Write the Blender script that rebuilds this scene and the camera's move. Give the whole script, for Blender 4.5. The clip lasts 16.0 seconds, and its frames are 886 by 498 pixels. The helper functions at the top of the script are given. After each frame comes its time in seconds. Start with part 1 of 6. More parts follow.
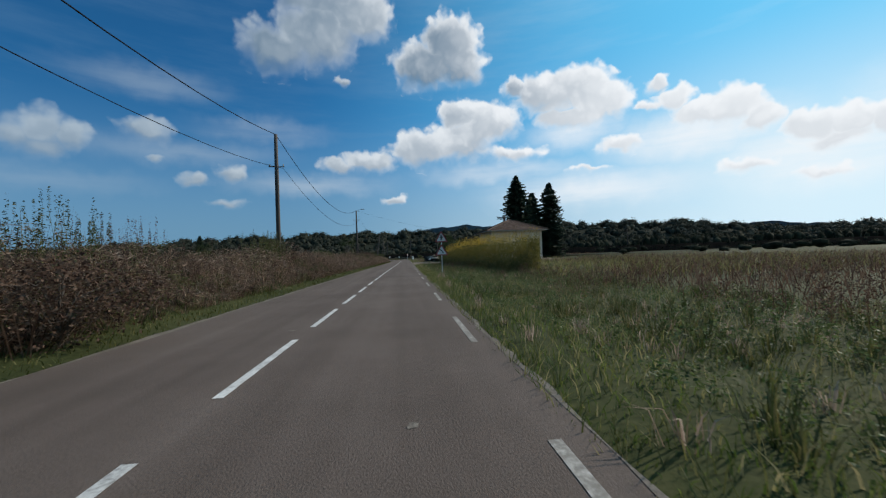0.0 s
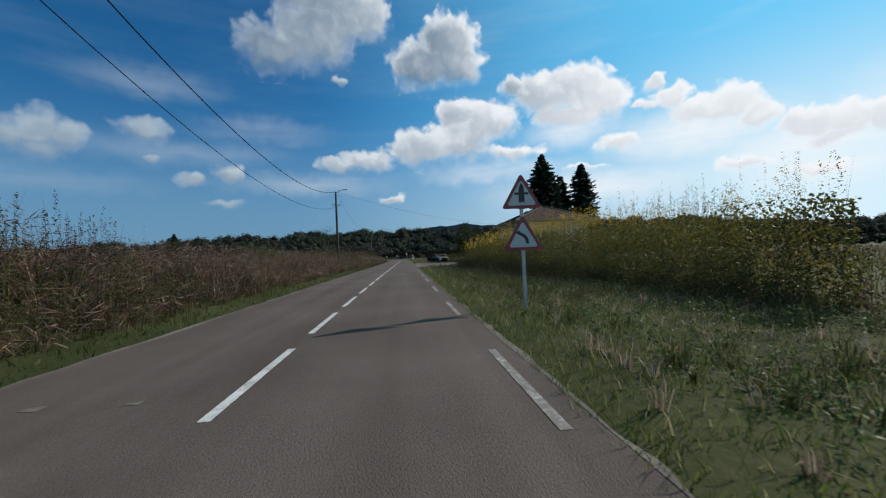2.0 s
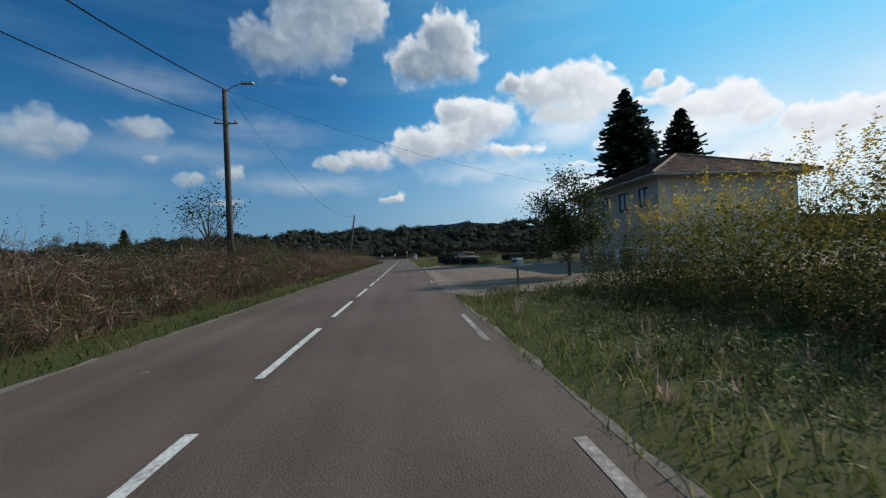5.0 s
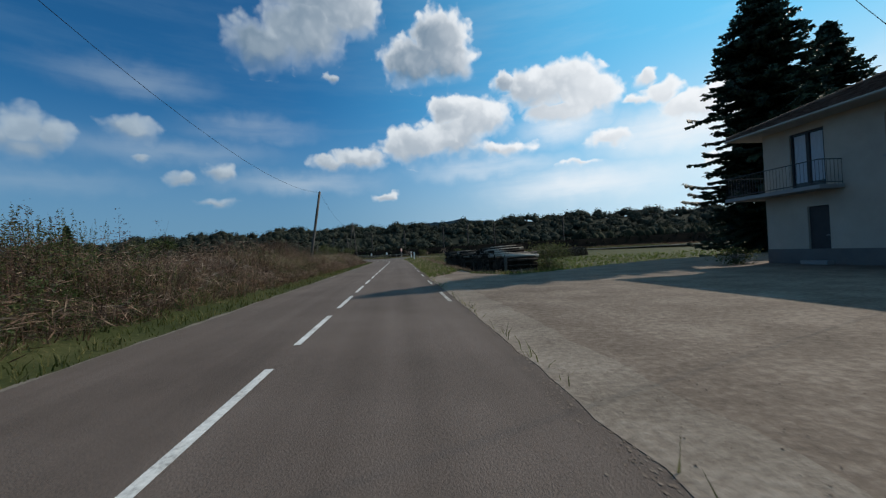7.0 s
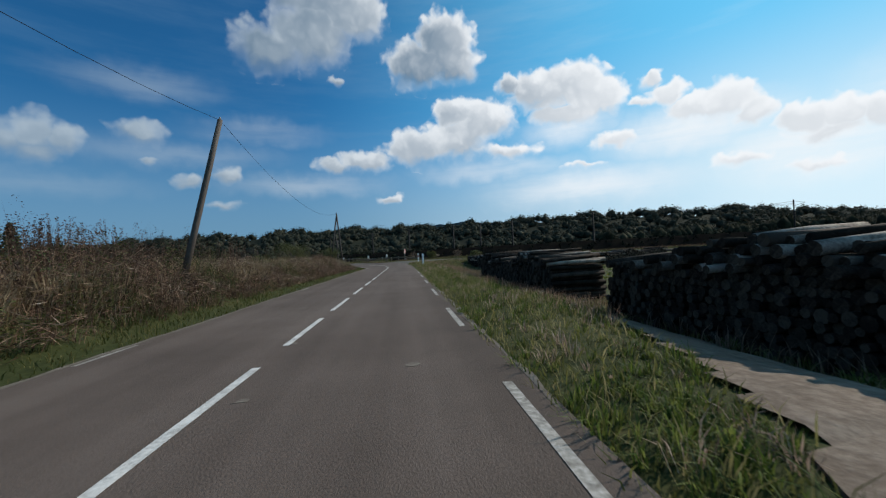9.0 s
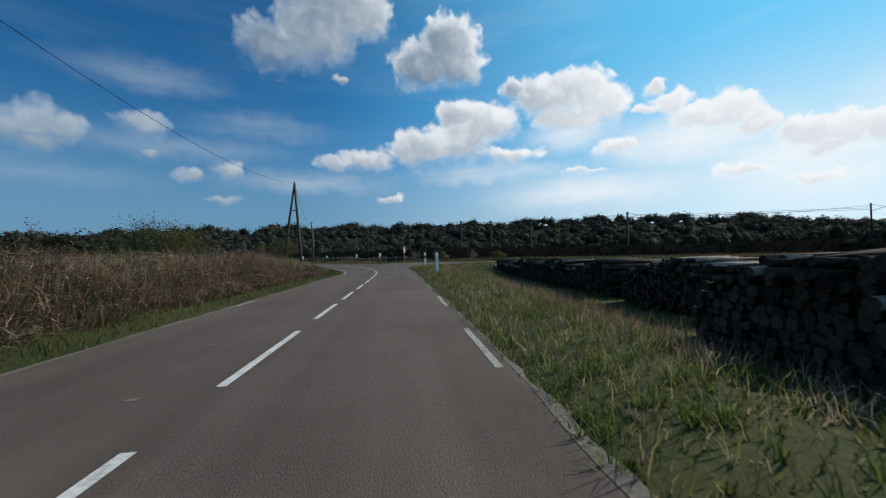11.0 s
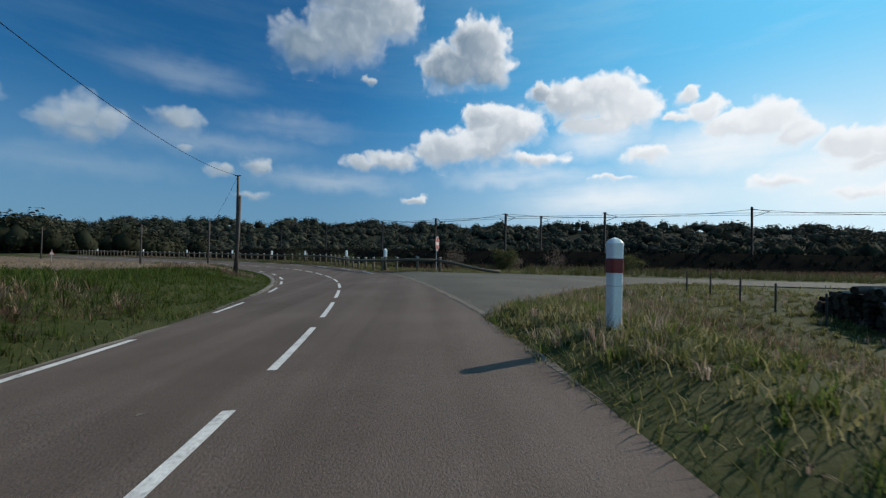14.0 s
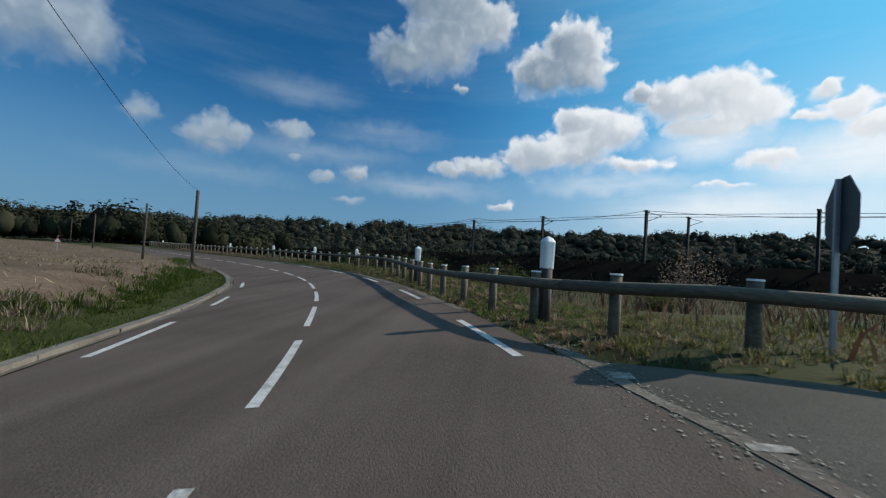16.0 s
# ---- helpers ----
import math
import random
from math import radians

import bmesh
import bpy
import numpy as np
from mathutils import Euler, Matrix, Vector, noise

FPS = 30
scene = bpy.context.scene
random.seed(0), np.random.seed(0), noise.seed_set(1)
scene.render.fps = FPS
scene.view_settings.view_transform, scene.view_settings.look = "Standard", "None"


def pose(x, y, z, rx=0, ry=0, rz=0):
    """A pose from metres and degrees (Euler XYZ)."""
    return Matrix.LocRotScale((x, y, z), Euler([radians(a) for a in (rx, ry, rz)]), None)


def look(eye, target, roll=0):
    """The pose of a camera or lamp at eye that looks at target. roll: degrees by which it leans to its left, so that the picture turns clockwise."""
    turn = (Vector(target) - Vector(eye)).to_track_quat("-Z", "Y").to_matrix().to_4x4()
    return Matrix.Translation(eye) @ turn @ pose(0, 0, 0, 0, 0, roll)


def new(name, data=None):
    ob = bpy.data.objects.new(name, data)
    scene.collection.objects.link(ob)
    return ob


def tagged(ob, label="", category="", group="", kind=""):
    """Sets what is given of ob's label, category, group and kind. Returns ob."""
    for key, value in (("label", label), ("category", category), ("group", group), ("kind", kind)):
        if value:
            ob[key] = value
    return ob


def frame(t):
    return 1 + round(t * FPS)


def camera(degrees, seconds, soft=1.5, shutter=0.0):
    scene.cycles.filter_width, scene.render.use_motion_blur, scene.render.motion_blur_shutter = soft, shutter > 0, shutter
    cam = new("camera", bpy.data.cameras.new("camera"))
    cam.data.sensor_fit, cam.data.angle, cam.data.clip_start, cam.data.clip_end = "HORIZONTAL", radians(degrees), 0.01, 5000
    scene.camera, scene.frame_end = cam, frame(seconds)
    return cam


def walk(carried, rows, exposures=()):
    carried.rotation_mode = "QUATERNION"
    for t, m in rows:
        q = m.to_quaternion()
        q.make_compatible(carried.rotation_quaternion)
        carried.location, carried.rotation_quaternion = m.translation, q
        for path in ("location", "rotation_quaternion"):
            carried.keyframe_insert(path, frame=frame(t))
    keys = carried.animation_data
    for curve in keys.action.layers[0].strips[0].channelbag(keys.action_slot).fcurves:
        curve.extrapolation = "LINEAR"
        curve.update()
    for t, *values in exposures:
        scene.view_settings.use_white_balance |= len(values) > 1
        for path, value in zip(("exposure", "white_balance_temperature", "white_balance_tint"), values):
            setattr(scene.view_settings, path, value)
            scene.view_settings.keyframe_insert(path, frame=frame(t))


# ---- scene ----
cam = camera(94.9, 16.0, soft=1.25, shutter=0.05)
# seconds, x, y, z, yaw, pitch, roll
DRIVE = [
    (0.0, -0.001, -0.000, 1.317, -5.58, 0.96, 2.07),
    (0.5, -0.021, 5.169, 1.318, -5.55, 0.75, 2.61),
    (1.0, 0.009, 10.333, 1.324, -5.65, 0.94, 2.52),
    (1.5, 0.008, 15.523, 1.326, -5.75, 0.89, 2.24),
    (2.0, -0.024, 20.879, 1.322, -5.79, 0.83, 2.36),
    (2.5, 0.031, 26.287, 1.317, -6.02, 0.89, 2.19),
    (3.0, 0.033, 31.733, 1.318, -6.20, 0.85, 2.10),
    (3.5, 0.026, 37.183, 1.319, -6.03, 0.68, 2.20),
    (4.0, 0.110, 42.598, 1.321, -5.74, 0.82, 2.59),
    (6.5, 0.330, 68.636, 1.311, -6.13, 0.37, 3.04),
    (7.0, 0.395, 73.875, 1.306, -6.65, 0.36, 3.05),
    (7.5, 0.512, 79.117, 1.318, -6.80, 0.59, 2.73),
    (8.0, 0.645, 84.332, 1.333, -6.74, 1.07, 2.75),
    (8.5, 0.755, 89.580, 1.338, -6.36, 0.95, 2.74),
    (9.0, 0.879, 94.687, 1.324, -5.99, 0.73, 3.00),
    (11.5, 1.041, 120.152, 1.323, -6.24, 1.04, 0.65),
    (12.0, 1.053, 125.396, 1.326, -6.25, 1.47, 0.20),
    (12.5, 1.035, 130.644, 1.328, -6.01, 1.53, -0.16),
    (13.0, 1.013, 135.849, 1.325, -5.51, 1.69, -0.37),
    (13.5, 0.881, 141.142, 1.313, -4.52, 1.46, -1.11),
    (14.0, 0.649, 146.401, 1.300, -3.26, 1.26, -1.15),
    (14.5, 0.250, 151.558, 1.314, -1.69, 1.52, -2.39),
    (15.0, -0.389, 156.818, 1.323, 0.75, 1.92, -3.95),
    (15.5, -1.315, 162.140, 1.324, 4.10, 1.97, -4.26),
    (16.0, -2.513, 167.487, 1.319, 8.57, 1.65, -3.66),
]
walk(cam, [(t, pose(x, y, z, 90 + p, r, w)) for t, x, y, z, w, p, r in DRIVE])

# ---- light ----
SUN_AZ, SUN_EL = 63.0, 32.0          # degrees clockwise from +y, and above the horizon
scene.view_settings.exposure = 0.0
sun_dir = Vector((math.sin(radians(SUN_AZ)) * math.cos(radians(SUN_EL)), math.cos(radians(SUN_AZ)) * math.cos(radians(SUN_EL)), math.sin(radians(SUN_EL))))
lamp = bpy.data.lights.new("sun", "SUN")
lamp.energy, lamp.angle, lamp.color = 4.9, radians(0.55), (1.0, 0.90, 0.77)
sun = new("sun", lamp)
sun.matrix_world = look((0, 0, 60), Vector((0, 0, 60)) - sun_dir)

# clouds: azimuth, elevation, half width, half height in degrees, weight
CUMULUS = [
    (-16.0, 26.0, 5.2, 3.4, 1), (-10.6, 28.1, 6.8, 4.5, 1), (-5.2, 30.6, 5.2, 3.6, 1), (-10.6, 32.7, 8.0, 3.4, 1),
    (7.7, 27.6, 4.8, 3.3, 1), (4.0, 24.9, 5.6, 3.1, 1), (8.6, 25.3, 4.2, 3.5, 1),
    (8.9, 19.1, 3.6, 2.3, 1), (12.8, 17.6, 4.8, 3.0, 1), (3.1, 14.6, 5.6, 2.6, .9), (8.6, 15.4, 6.6, 3.2, .9),
    (-4.0, 13.1, 5.0, 1.7, .75), (-8.6, 12.5, 2.6, 1.1, .8), (15.7, 13.5, 5.0, 1.3, .6),
    (25.1, 21.0, 4.6, 3.2, 1), (20.6, 20.5, 4.8, 3.0, 1), (27.8, 18.5, 4.2, 3.2, 1), (23.5, 17.4, 5.4, 2.1, .9),
    (16.5, 21.7, 2.0, 1.4, .9), 
    (34.4, 19.9, 1.7, 1.4, .9), (35.9, 17.4, 2.2, 1.9, 1), (41.5, 15.6, 3.6, 2.4, 1), (44.3, 13.7, 2.2, 2.0, 1),
    (38.4, 15.3, 3.8, 1.8, .9), (33.1, 17.3, 1.7, .8, .8),
    (48.4, 12.2, 2.8, 2.1, 1), (51.3, 12.0, 2.8, 1.6, 1), (54.2, 11.2, 2.4, 1.9, 1), (50.1, 10.4, 4.2, 1.6, .8),
    (29.9, 13.1, 3.3, 1.3, .8), (43.1, 8.8, 3.5, 1.0, .6), (49.1, 7.2, 3.0, .8, .5), (26.1, 10.6, 3.4, .7, .5),
    (-38.9, 14.0, 2.7, 2.3, 1), (-36.8, 13.5, 2.0, 2.2, 1), (-40.8, 12.9, 2.4, 2.3, .9), (-38.9, 12.1, 3.2, 1.6, .8),
    (-30.2, 15.4, 2.8, 1.5, .9), (-29.5, 12.4, 1.0, .7, .7), (-25.4, 10.2, 2.1, 1.1, .9), (-21.4, 11.1, 2.0, 1.2, .9),
    (-22.5, 7.5, 3.0, .7, .6), (-0.6, 8.1, 2.0, 1.0, .8),
    (-7.8, 23.2, 1.2, .6, .6), (-52.5, 20.5, 5.6, 4.6, 1), (-57.5, 20.0, 6.0, 4.6, 1), (-46.5, 14.4, 2.6, 1.8, .7),
]
# thin veils of high cloud
VEILS = [(-30.0, 20.5, 9.0, 2.2, .30), (-18.0, 16.4, 9.0, 2.0, .34), (-27.0, 13.4, 13.0, 1.9, .34), (-12.0, 10.2, 12.0, 1.8, .45), (14.0, 11.2, 12.0, 2.0, .55), (26.0, 8.0, 15.0, 3.0, .75), (-40.0, 9.2, 12.0, 1.6, .25),
         (24.0, 15.6, 7.5, 2.6, .70), (38.0, 13.2, 12.0, 3.4, .85), (49.0, 9.5, 10.0, 4.2, .90), (60.0, 12.0, 10.0, 6.0, .9)]


def build_world():
    world = bpy.data.worlds.new("sky")
    scene.world = world
    world.use_nodes = True
    nt = world.node_tree
    nt.nodes.clear()

    def node(kind, **kw):
        n = nt.nodes.new(kind)
        for i, v in kw.pop("ins", {}).items():
            if isinstance(v, bpy.types.NodeSocket):
                nt.links.new(v, n.inputs[i])
            else:
                n.inputs[i].default_value = v
        if "operation" in kw:
            n.operation = kw["operation"]
        return n

    def m(op, a, b=0.0, c=0.0):
        return node("ShaderNodeMath", operation=op, ins={0: a, 1: b, 2: c}).outputs[0]

    def vm(op, a, b=(0, 0, 0)):
        return node("ShaderNodeVectorMath", operation=op, ins={0: a, 1: b})

    def smooth(v, lo, hi, a=0.0, b=1.0):
        n = node("ShaderNodeMapRange", ins={0: v, 1: lo, 2: hi, 3: a, 4: b})
        n.interpolation_type = "SMOOTHSTEP"
        return n.outputs[0]

    tc = node("ShaderNodeTexCoord").outputs["Generated"]
    sep = node("ShaderNodeSeparateXYZ", ins={0: tc})
    az = m("MULTIPLY", m("ARCTAN2", sep.outputs[0], sep.outputs[1]), 57.29578)
    el = m("MULTIPLY", m("ARCSINE", sep.outputs[2]), 57.29578)
    uv = node("ShaderNodeCombineXYZ", ins={0: az, 1: el}).outputs[0]

    def fbm(scale, detail, rough, shift=0.0):
        n = node("ShaderNodeTexNoise", ins={"Scale": scale, "Detail": detail, "Roughness": rough})
        nt.links.new(vm("ADD", uv, (shift, shift * .7, shift)).outputs[0], n.inputs["Vector"])
        return n

    warp = vm("MULTIPLY", vm("SUBTRACT", fbm(0.36, 3, 0.5).outputs["Color"], (0.5, 0.5, 0.5)).outputs[0], (3.6, 2.6, 0)).outputs[0]
    p = vm("ADD", uv, warp).outputs[0]
    dens, mass, tall, wide = None, None, None, None
    for a, e, ra, rb, w in CUMULUS:
        q = vm("MULTIPLY", vm("SUBTRACT", p, (a, e, 0)).outputs[0], (1 / (ra * 1.10), 1 / (rb * 1.12), 0)).outputs[0]
        v = m("MULTIPLY_ADD", vm("LENGTH", q).outputs["Value"], -w, w)
        k = m("MAXIMUM", v, 0.0)
        parts = node("ShaderNodeSeparateXYZ", ins={0: q}).outputs
        up, over = m("MULTIPLY", k, parts[1]), m("MULTIPLY", k, parts[0])
        if dens is None:
            dens, mass, tall, wide = v, k, up, over
        else:
            dens, mass, tall, wide = m("MAXIMUM", dens, v), m("ADD", mass, k), m("ADD", tall, up), m("ADD", wide, over)
    billow = fbm(0.42, 2, 0.45, 3.1).outputs[0]
    fine = fbm(1.35, 3, 0.45, 9.0).outputs[0]

    def heads(scale):
        """Rounded cauliflower heads: 1 in the middle of each, 0 between them."""
        n = node("ShaderNodeTexVoronoi", ins={"Scale": scale})
        n.feature = "SMOOTH_F1"
        n.inputs["Smoothness"].default_value = 0.35
        nt.links.new(vm("ADD", p, (40.0, 40.0, 0.0)).outputs[0], n.inputs["Vector"])
        return smooth(n.outputs["Distance"], 0.05, 0.75, 1.0, 0.0)

    knob = m("ADD", m("MULTIPLY", heads(0.42), 0.6), m("MULTIPLY", heads(0.95), 0.4))
    grain = fbm(0.9, 2, 0.4, 5.0).outputs[0]
    floor_ = m("MAXIMUM", mass, 0.03)
    height, right = m("DIVIDE", tall, floor_), m("DIVIDE", wide, floor_)
    rim = m("MULTIPLY", smooth(dens, 0.12, 0.50, 1.0, 0.22), smooth(dens, -0.22, 0.02))
    ragged = m("ADD", dens, m("MULTIPLY", rim, m("ADD", m("MULTIPLY_ADD", knob, 0.30, -0.10), m("ADD", m("MULTIPLY_ADD", billow, 0.44, -0.22), m("MULTIPLY_ADD", fine, 0.16, -0.08)))))
    west = smooth(az, -26.0, -2.0, 1.0, 0.0)
    alpha = smooth(ragged, 0.03, m("ADD", smooth(height, -0.8, 0.25, 0.95, 0.34), m("MULTIPLY", west, 0.30)))
    puff = m("ADD", m("MULTIPLY_ADD", knob, 0.9, -0.45), m("MULTIPLY_ADD", grain, 0.24, -0.12))
    high = smooth(el, 20.0, 26.0)
    # low clouds dissolve into the haze at their foot
    foot = smooth(m("ADD", height, puff), -1.6, -0.45)
    alpha = m("MULTIPLY", alpha, m("MAXIMUM", foot, m("MULTIPLY_ADD", high, 0.75, 0.25)))
    alpha = m("MULTIPLY", alpha, smooth(az, -45.0, -12.0, 0.86, 0.98))
    # the sun stands to the right: rims towards it are bright, thick bodies grey
    light = m("ADD", m("ADD", m("MULTIPLY", height, m("MULTIPLY_ADD", high, -0.75, 0.85)), m("MULTIPLY", right, 0.34)), m("MULTIPLY", puff, m("MULTIPLY_ADD", high, -0.26, 0.44)))
    deep = smooth(m("ADD", dens, m("MULTIPLY_ADD", billow, 0.4, -0.2)), 0.12, 0.58)
    grey = m("MULTIPLY", deep, smooth(light, -0.35, 0.60, 1.0, 0.0))
    shade = m("MULTIPLY", grey, m("MULTIPLY", smooth(az, 10.0, 34.0, 1.0, 0.45), smooth(el, 17.0, 25.0, 0.55, 1.0)))
    cloud = node("ShaderNodeMix")
    cloud.data_type = "RGBA"
    nt.links.new(shade, cloud.inputs[0])
    lit = node("ShaderNodeMix")
    lit.data_type = "RGBA"
    nt.links.new(smooth(az, -35.0, 25.0), lit.inputs[0])
    lit.inputs[6].default_value, lit.inputs[7].default_value = (0.43, 0.52, 0.60, 1), (0.90, 0.93, 0.96, 1)
    nt.links.new(lit.outputs[2], cloud.inputs[6])
    cloud.inputs[7].default_value = (0.155, 0.235, 0.325, 1)

    sky = node("ShaderNodeTexSky")
    sky.sky_type, sky.sun_disc = "NISHITA", False
    sky.sun_elevation, sky.sun_rotation = radians(SUN_EL), radians(SUN_AZ)
    sky.altitude, sky.air_density, sky.dust_density, sky.ozone_density = 100, 1.0, 0.6, 2.5
    blue = node("ShaderNodeMix")
    blue.data_type, blue.blend_type = "RGBA", "MULTIPLY"
    blue.inputs[0].default_value = 1.0
    nt.links.new(sky.outputs[0], blue.inputs[6])
    blue.inputs[7].default_value = (0.0145, 0.059, 0.087, 1)
    # thin high veil, stronger towards the horizon and the sun's side
    veil_n = node("ShaderNodeTexNoise", ins={"Scale": 1.0, "Detail": 6, "Roughness": 0.6})
    nt.links.new(vm("MULTIPLY", uv, (0.045, 0.28, 0)).outputs[0], veil_n.inputs["Vector"])
    low = smooth(el, 1.0, 21.0, 1.0, 0.0)
    sunside = smooth(az, -18.0, 52.0)
    # clear air brightens towards the sun
    c0 = node("ShaderNodeMix")
    c0.data_type = "RGBA"
    nt.links.new(m("MULTIPLY", sunside, 0.92), c0.inputs[0])
    nt.links.new(blue.outputs[2], c0.inputs[6])
    c0.inputs[7].default_value = (0.150, 0.60, 0.95, 1)
    streak = m("MULTIPLY", smooth(veil_n.outputs[0], 0.36, 0.70), m("MULTIPLY_ADD", low, 0.40, 0.16))
    glare = m("MULTIPLY", smooth(el, 6.0, 27.0, 0.95, 0.0), smooth(az, 6.0, 46.0))
    haze = m("MAXIMUM", m("MAXIMUM", streak, glare), m("MULTIPLY", low, m("MULTIPLY_ADD", sunside, 0.15, 0.82)))
    mist = node("ShaderNodeMix")
    mist.data_type = "RGBA"
    nt.links.new(sunside, mist.inputs[0])
    mist.inputs[6].default_value, mist.inputs[7].default_value = (0.165, 0.300, 0.46, 1), (0.70, 0.88, 0.98, 1)
    c1 = node("ShaderNodeMix")
    c1.data_type = "RGBA"
    nt.links.new(haze, c1.inputs[0])
    nt.links.new(c0.outputs[2], c1.inputs[6])
    nt.links.new(mist.outputs[2], c1.inputs[7])
    thin = None
    for a, e, ra, rb, w in VEILS:
        q = vm("MULTIPLY", vm("SUBTRACT", p, (a, e, 0)).outputs[0], (1 / ra, 1 / rb, 0)).outputs[0]
        v = m("MULTIPLY", smooth(vm("LENGTH", q).outputs["Value"], 0.0, 1.25, 1.0, 0.0), w)
        thin = v if thin is None else m("MAXIMUM", thin, v)
    thin = m("MULTIPLY", thin, smooth(veil_n.outputs[0], 0.25, 0.62, 0.35, 1.0))
    cv = node("ShaderNodeMix")
    cv.data_type = "RGBA"
    nt.links.new(thin, cv.inputs[0])
    nt.links.new(c1.outputs[2], cv.inputs[6])
    nt.links.new(lit.outputs[2], cv.inputs[7])
    c1 = cv
    # scattered clouds as ahead, added overhead and all round, unseen, for whiter fill light
    rest = node("ShaderNodeTexNoise", ins={"Scale": 4.2, "Detail": 5, "Roughness": 0.55})
    nt.links.new(tc, rest.inputs["Vector"])
    beyond = m("MAXIMUM", smooth(el, 39.0, 47.0), m("MULTIPLY", smooth(m("ABSOLUTE", az), 63.0, 78.0), smooth(el, 5.0, 14.0)))
    alpha = m("MAXIMUM", alpha, m("MULTIPLY", beyond, smooth(rest.outputs[0], 0.53, 0.64)))
    c2 = node("ShaderNodeMix")
    c2.data_type = "RGBA"
    nt.links.new(alpha, c2.inputs[0])
    nt.links.new(c1.outputs[2], c2.inputs[6])
    nt.links.new(cloud.outputs[2], c2.inputs[7])
    bg = node("ShaderNodeBackground", ins={1: 1.0})
    nt.links.new(c2.outputs[2], bg.inputs[0])
    out = node("ShaderNodeOutputWorld")
    nt.links.new(bg.outputs[0], out.inputs[0])


build_world()

# ---- materials ----
def material(name, tones, scale=3.0, rough=0.8, bump=0.2, fine=40.0, metal=0.0, vary=0.0, island=0.0, stretch=(1, 1, 1), streak=0.0, spec=0.5, back=0.0):
    """Principled surface: two to four tones mixed by a coarse and a fine noise in object space, with relief."""
    mt = bpy.data.materials.new(name)
    mt.use_nodes = True
    nt = mt.node_tree
    b = nt.nodes["Principled BSDF"]
    tc = nt.nodes.new("ShaderNodeTexCoord")
    mp = nt.nodes.new("ShaderNodeMapping")
    mp.inputs["Scale"].default_value = stretch
    nt.links.new(tc.outputs["Object"], mp.inputs[0])
    n1, n2 = nt.nodes.new("ShaderNodeTexNoise"), nt.nodes.new("ShaderNodeTexNoise")
    for n, s in ((n1, scale), (n2, fine)):
        n.inputs["Scale"].default_value, n.inputs["Detail"].default_value, n.inputs["Roughness"].default_value = s, 6, 0.62
        nt.links.new(mp.outputs[0], n.inputs["Vector"])
    mix = nt.nodes.new("ShaderNodeMath")
    mix.operation = "MULTIPLY_ADD"
    nt.links.new(n2.outputs[0], mix.inputs[0])
    mix.inputs[1].default_value = 0.5
    half = nt.nodes.new("ShaderNodeMath")
    half.operation = "MULTIPLY"
    nt.links.new(n1.outputs[0], half.inputs[0])
    half.inputs[1].default_value = 0.5
    nt.links.new(half.outputs[0], mix.inputs[2])
    last = mix.outputs[0]
    if streak:
        # long worn lanes along the road
        m2, n3, ad, sb = nt.nodes.new("ShaderNodeMapping"), nt.nodes.new("ShaderNodeTexNoise"), nt.nodes.new("ShaderNodeMath"), nt.nodes.new("ShaderNodeMath")
        m2.inputs["Scale"].default_value = (1.3, .035, 1)
        nt.links.new(tc.outputs["Object"], m2.inputs[0])
        nt.links.new(m2.outputs[0], n3.inputs["Vector"])
        n3.inputs["Scale"].default_value, n3.inputs["Detail"].default_value = 1.0, 5
        ad.operation, sb.operation = "MULTIPLY_ADD", "SUBTRACT"
        nt.links.new(last, sb.inputs[0])
        sb.inputs[1].default_value = streak / 2
        nt.links.new(n3.outputs[0], ad.inputs[0])
        ad.inputs[1].default_value = streak
        nt.links.new(sb.outputs[0], ad.inputs[2])
        last = ad.outputs[0]
    for kind, amount in (("ObjectInfo", vary), ("NewGeometry", island)):
        if amount:
            info = nt.nodes.new("ShaderNode" + kind)
            add = nt.nodes.new("ShaderNodeMath")
            add.operation = "MULTIPLY_ADD"
            nt.links.new(info.outputs["Random" if kind == "ObjectInfo" else "Random Per Island"], add.inputs[0])
            add.inputs[1].default_value = amount
            sub = nt.nodes.new("ShaderNodeMath")
            sub.operation = "SUBTRACT"
            nt.links.new(last, sub.inputs[0])
            sub.inputs[1].default_value = amount / 2
            nt.links.new(sub.outputs[0], add.inputs[2])
            last = add.outputs[0]
    ramp = nt.nodes.new("ShaderNodeValToRGB")
    el = ramp.color_ramp.elements
    while len(el) < len(tones):
        el.new(0.5)
    for i, c in enumerate(tones):
        el[i].position, el[i].color = 0.34 + 0.32 * i / max(1, len(tones) - 1), (*c, 1)
    nt.links.new(last, ramp.inputs[0])
    nt.links.new(ramp.outputs[0], b.inputs["Base Color"])
    b.inputs["Roughness"].default_value, b.inputs["Metallic"].default_value = rough, metal
    b.inputs["Specular IOR Level"].default_value = spec
    if bump:
        bp = nt.nodes.new("ShaderNodeBump")
        bp.inputs["Strength"].default_value, bp.inputs["Distance"].default_value = bump, 0.02
        nt.links.new(n2.outputs[0], bp.inputs["Height"])
        nt.links.new(bp.outputs[0], b.inputs["Normal"])
    if back:
        # thin leaves let light through
        tr, mx, o = nt.nodes.new("ShaderNodeBsdfTranslucent"), nt.nodes.new("ShaderNodeMixShader"), nt.nodes["Material Output"]
        nt.links.new(ramp.outputs[0], tr.inputs[0])
        mx.inputs[0].default_value = back
        nt.links.new(b.outputs[0], mx.inputs[1])
        nt.links.new(tr.outputs[0], mx.inputs[2])
        nt.links.new(mx.outputs[0], o.inputs[0])
    return mt


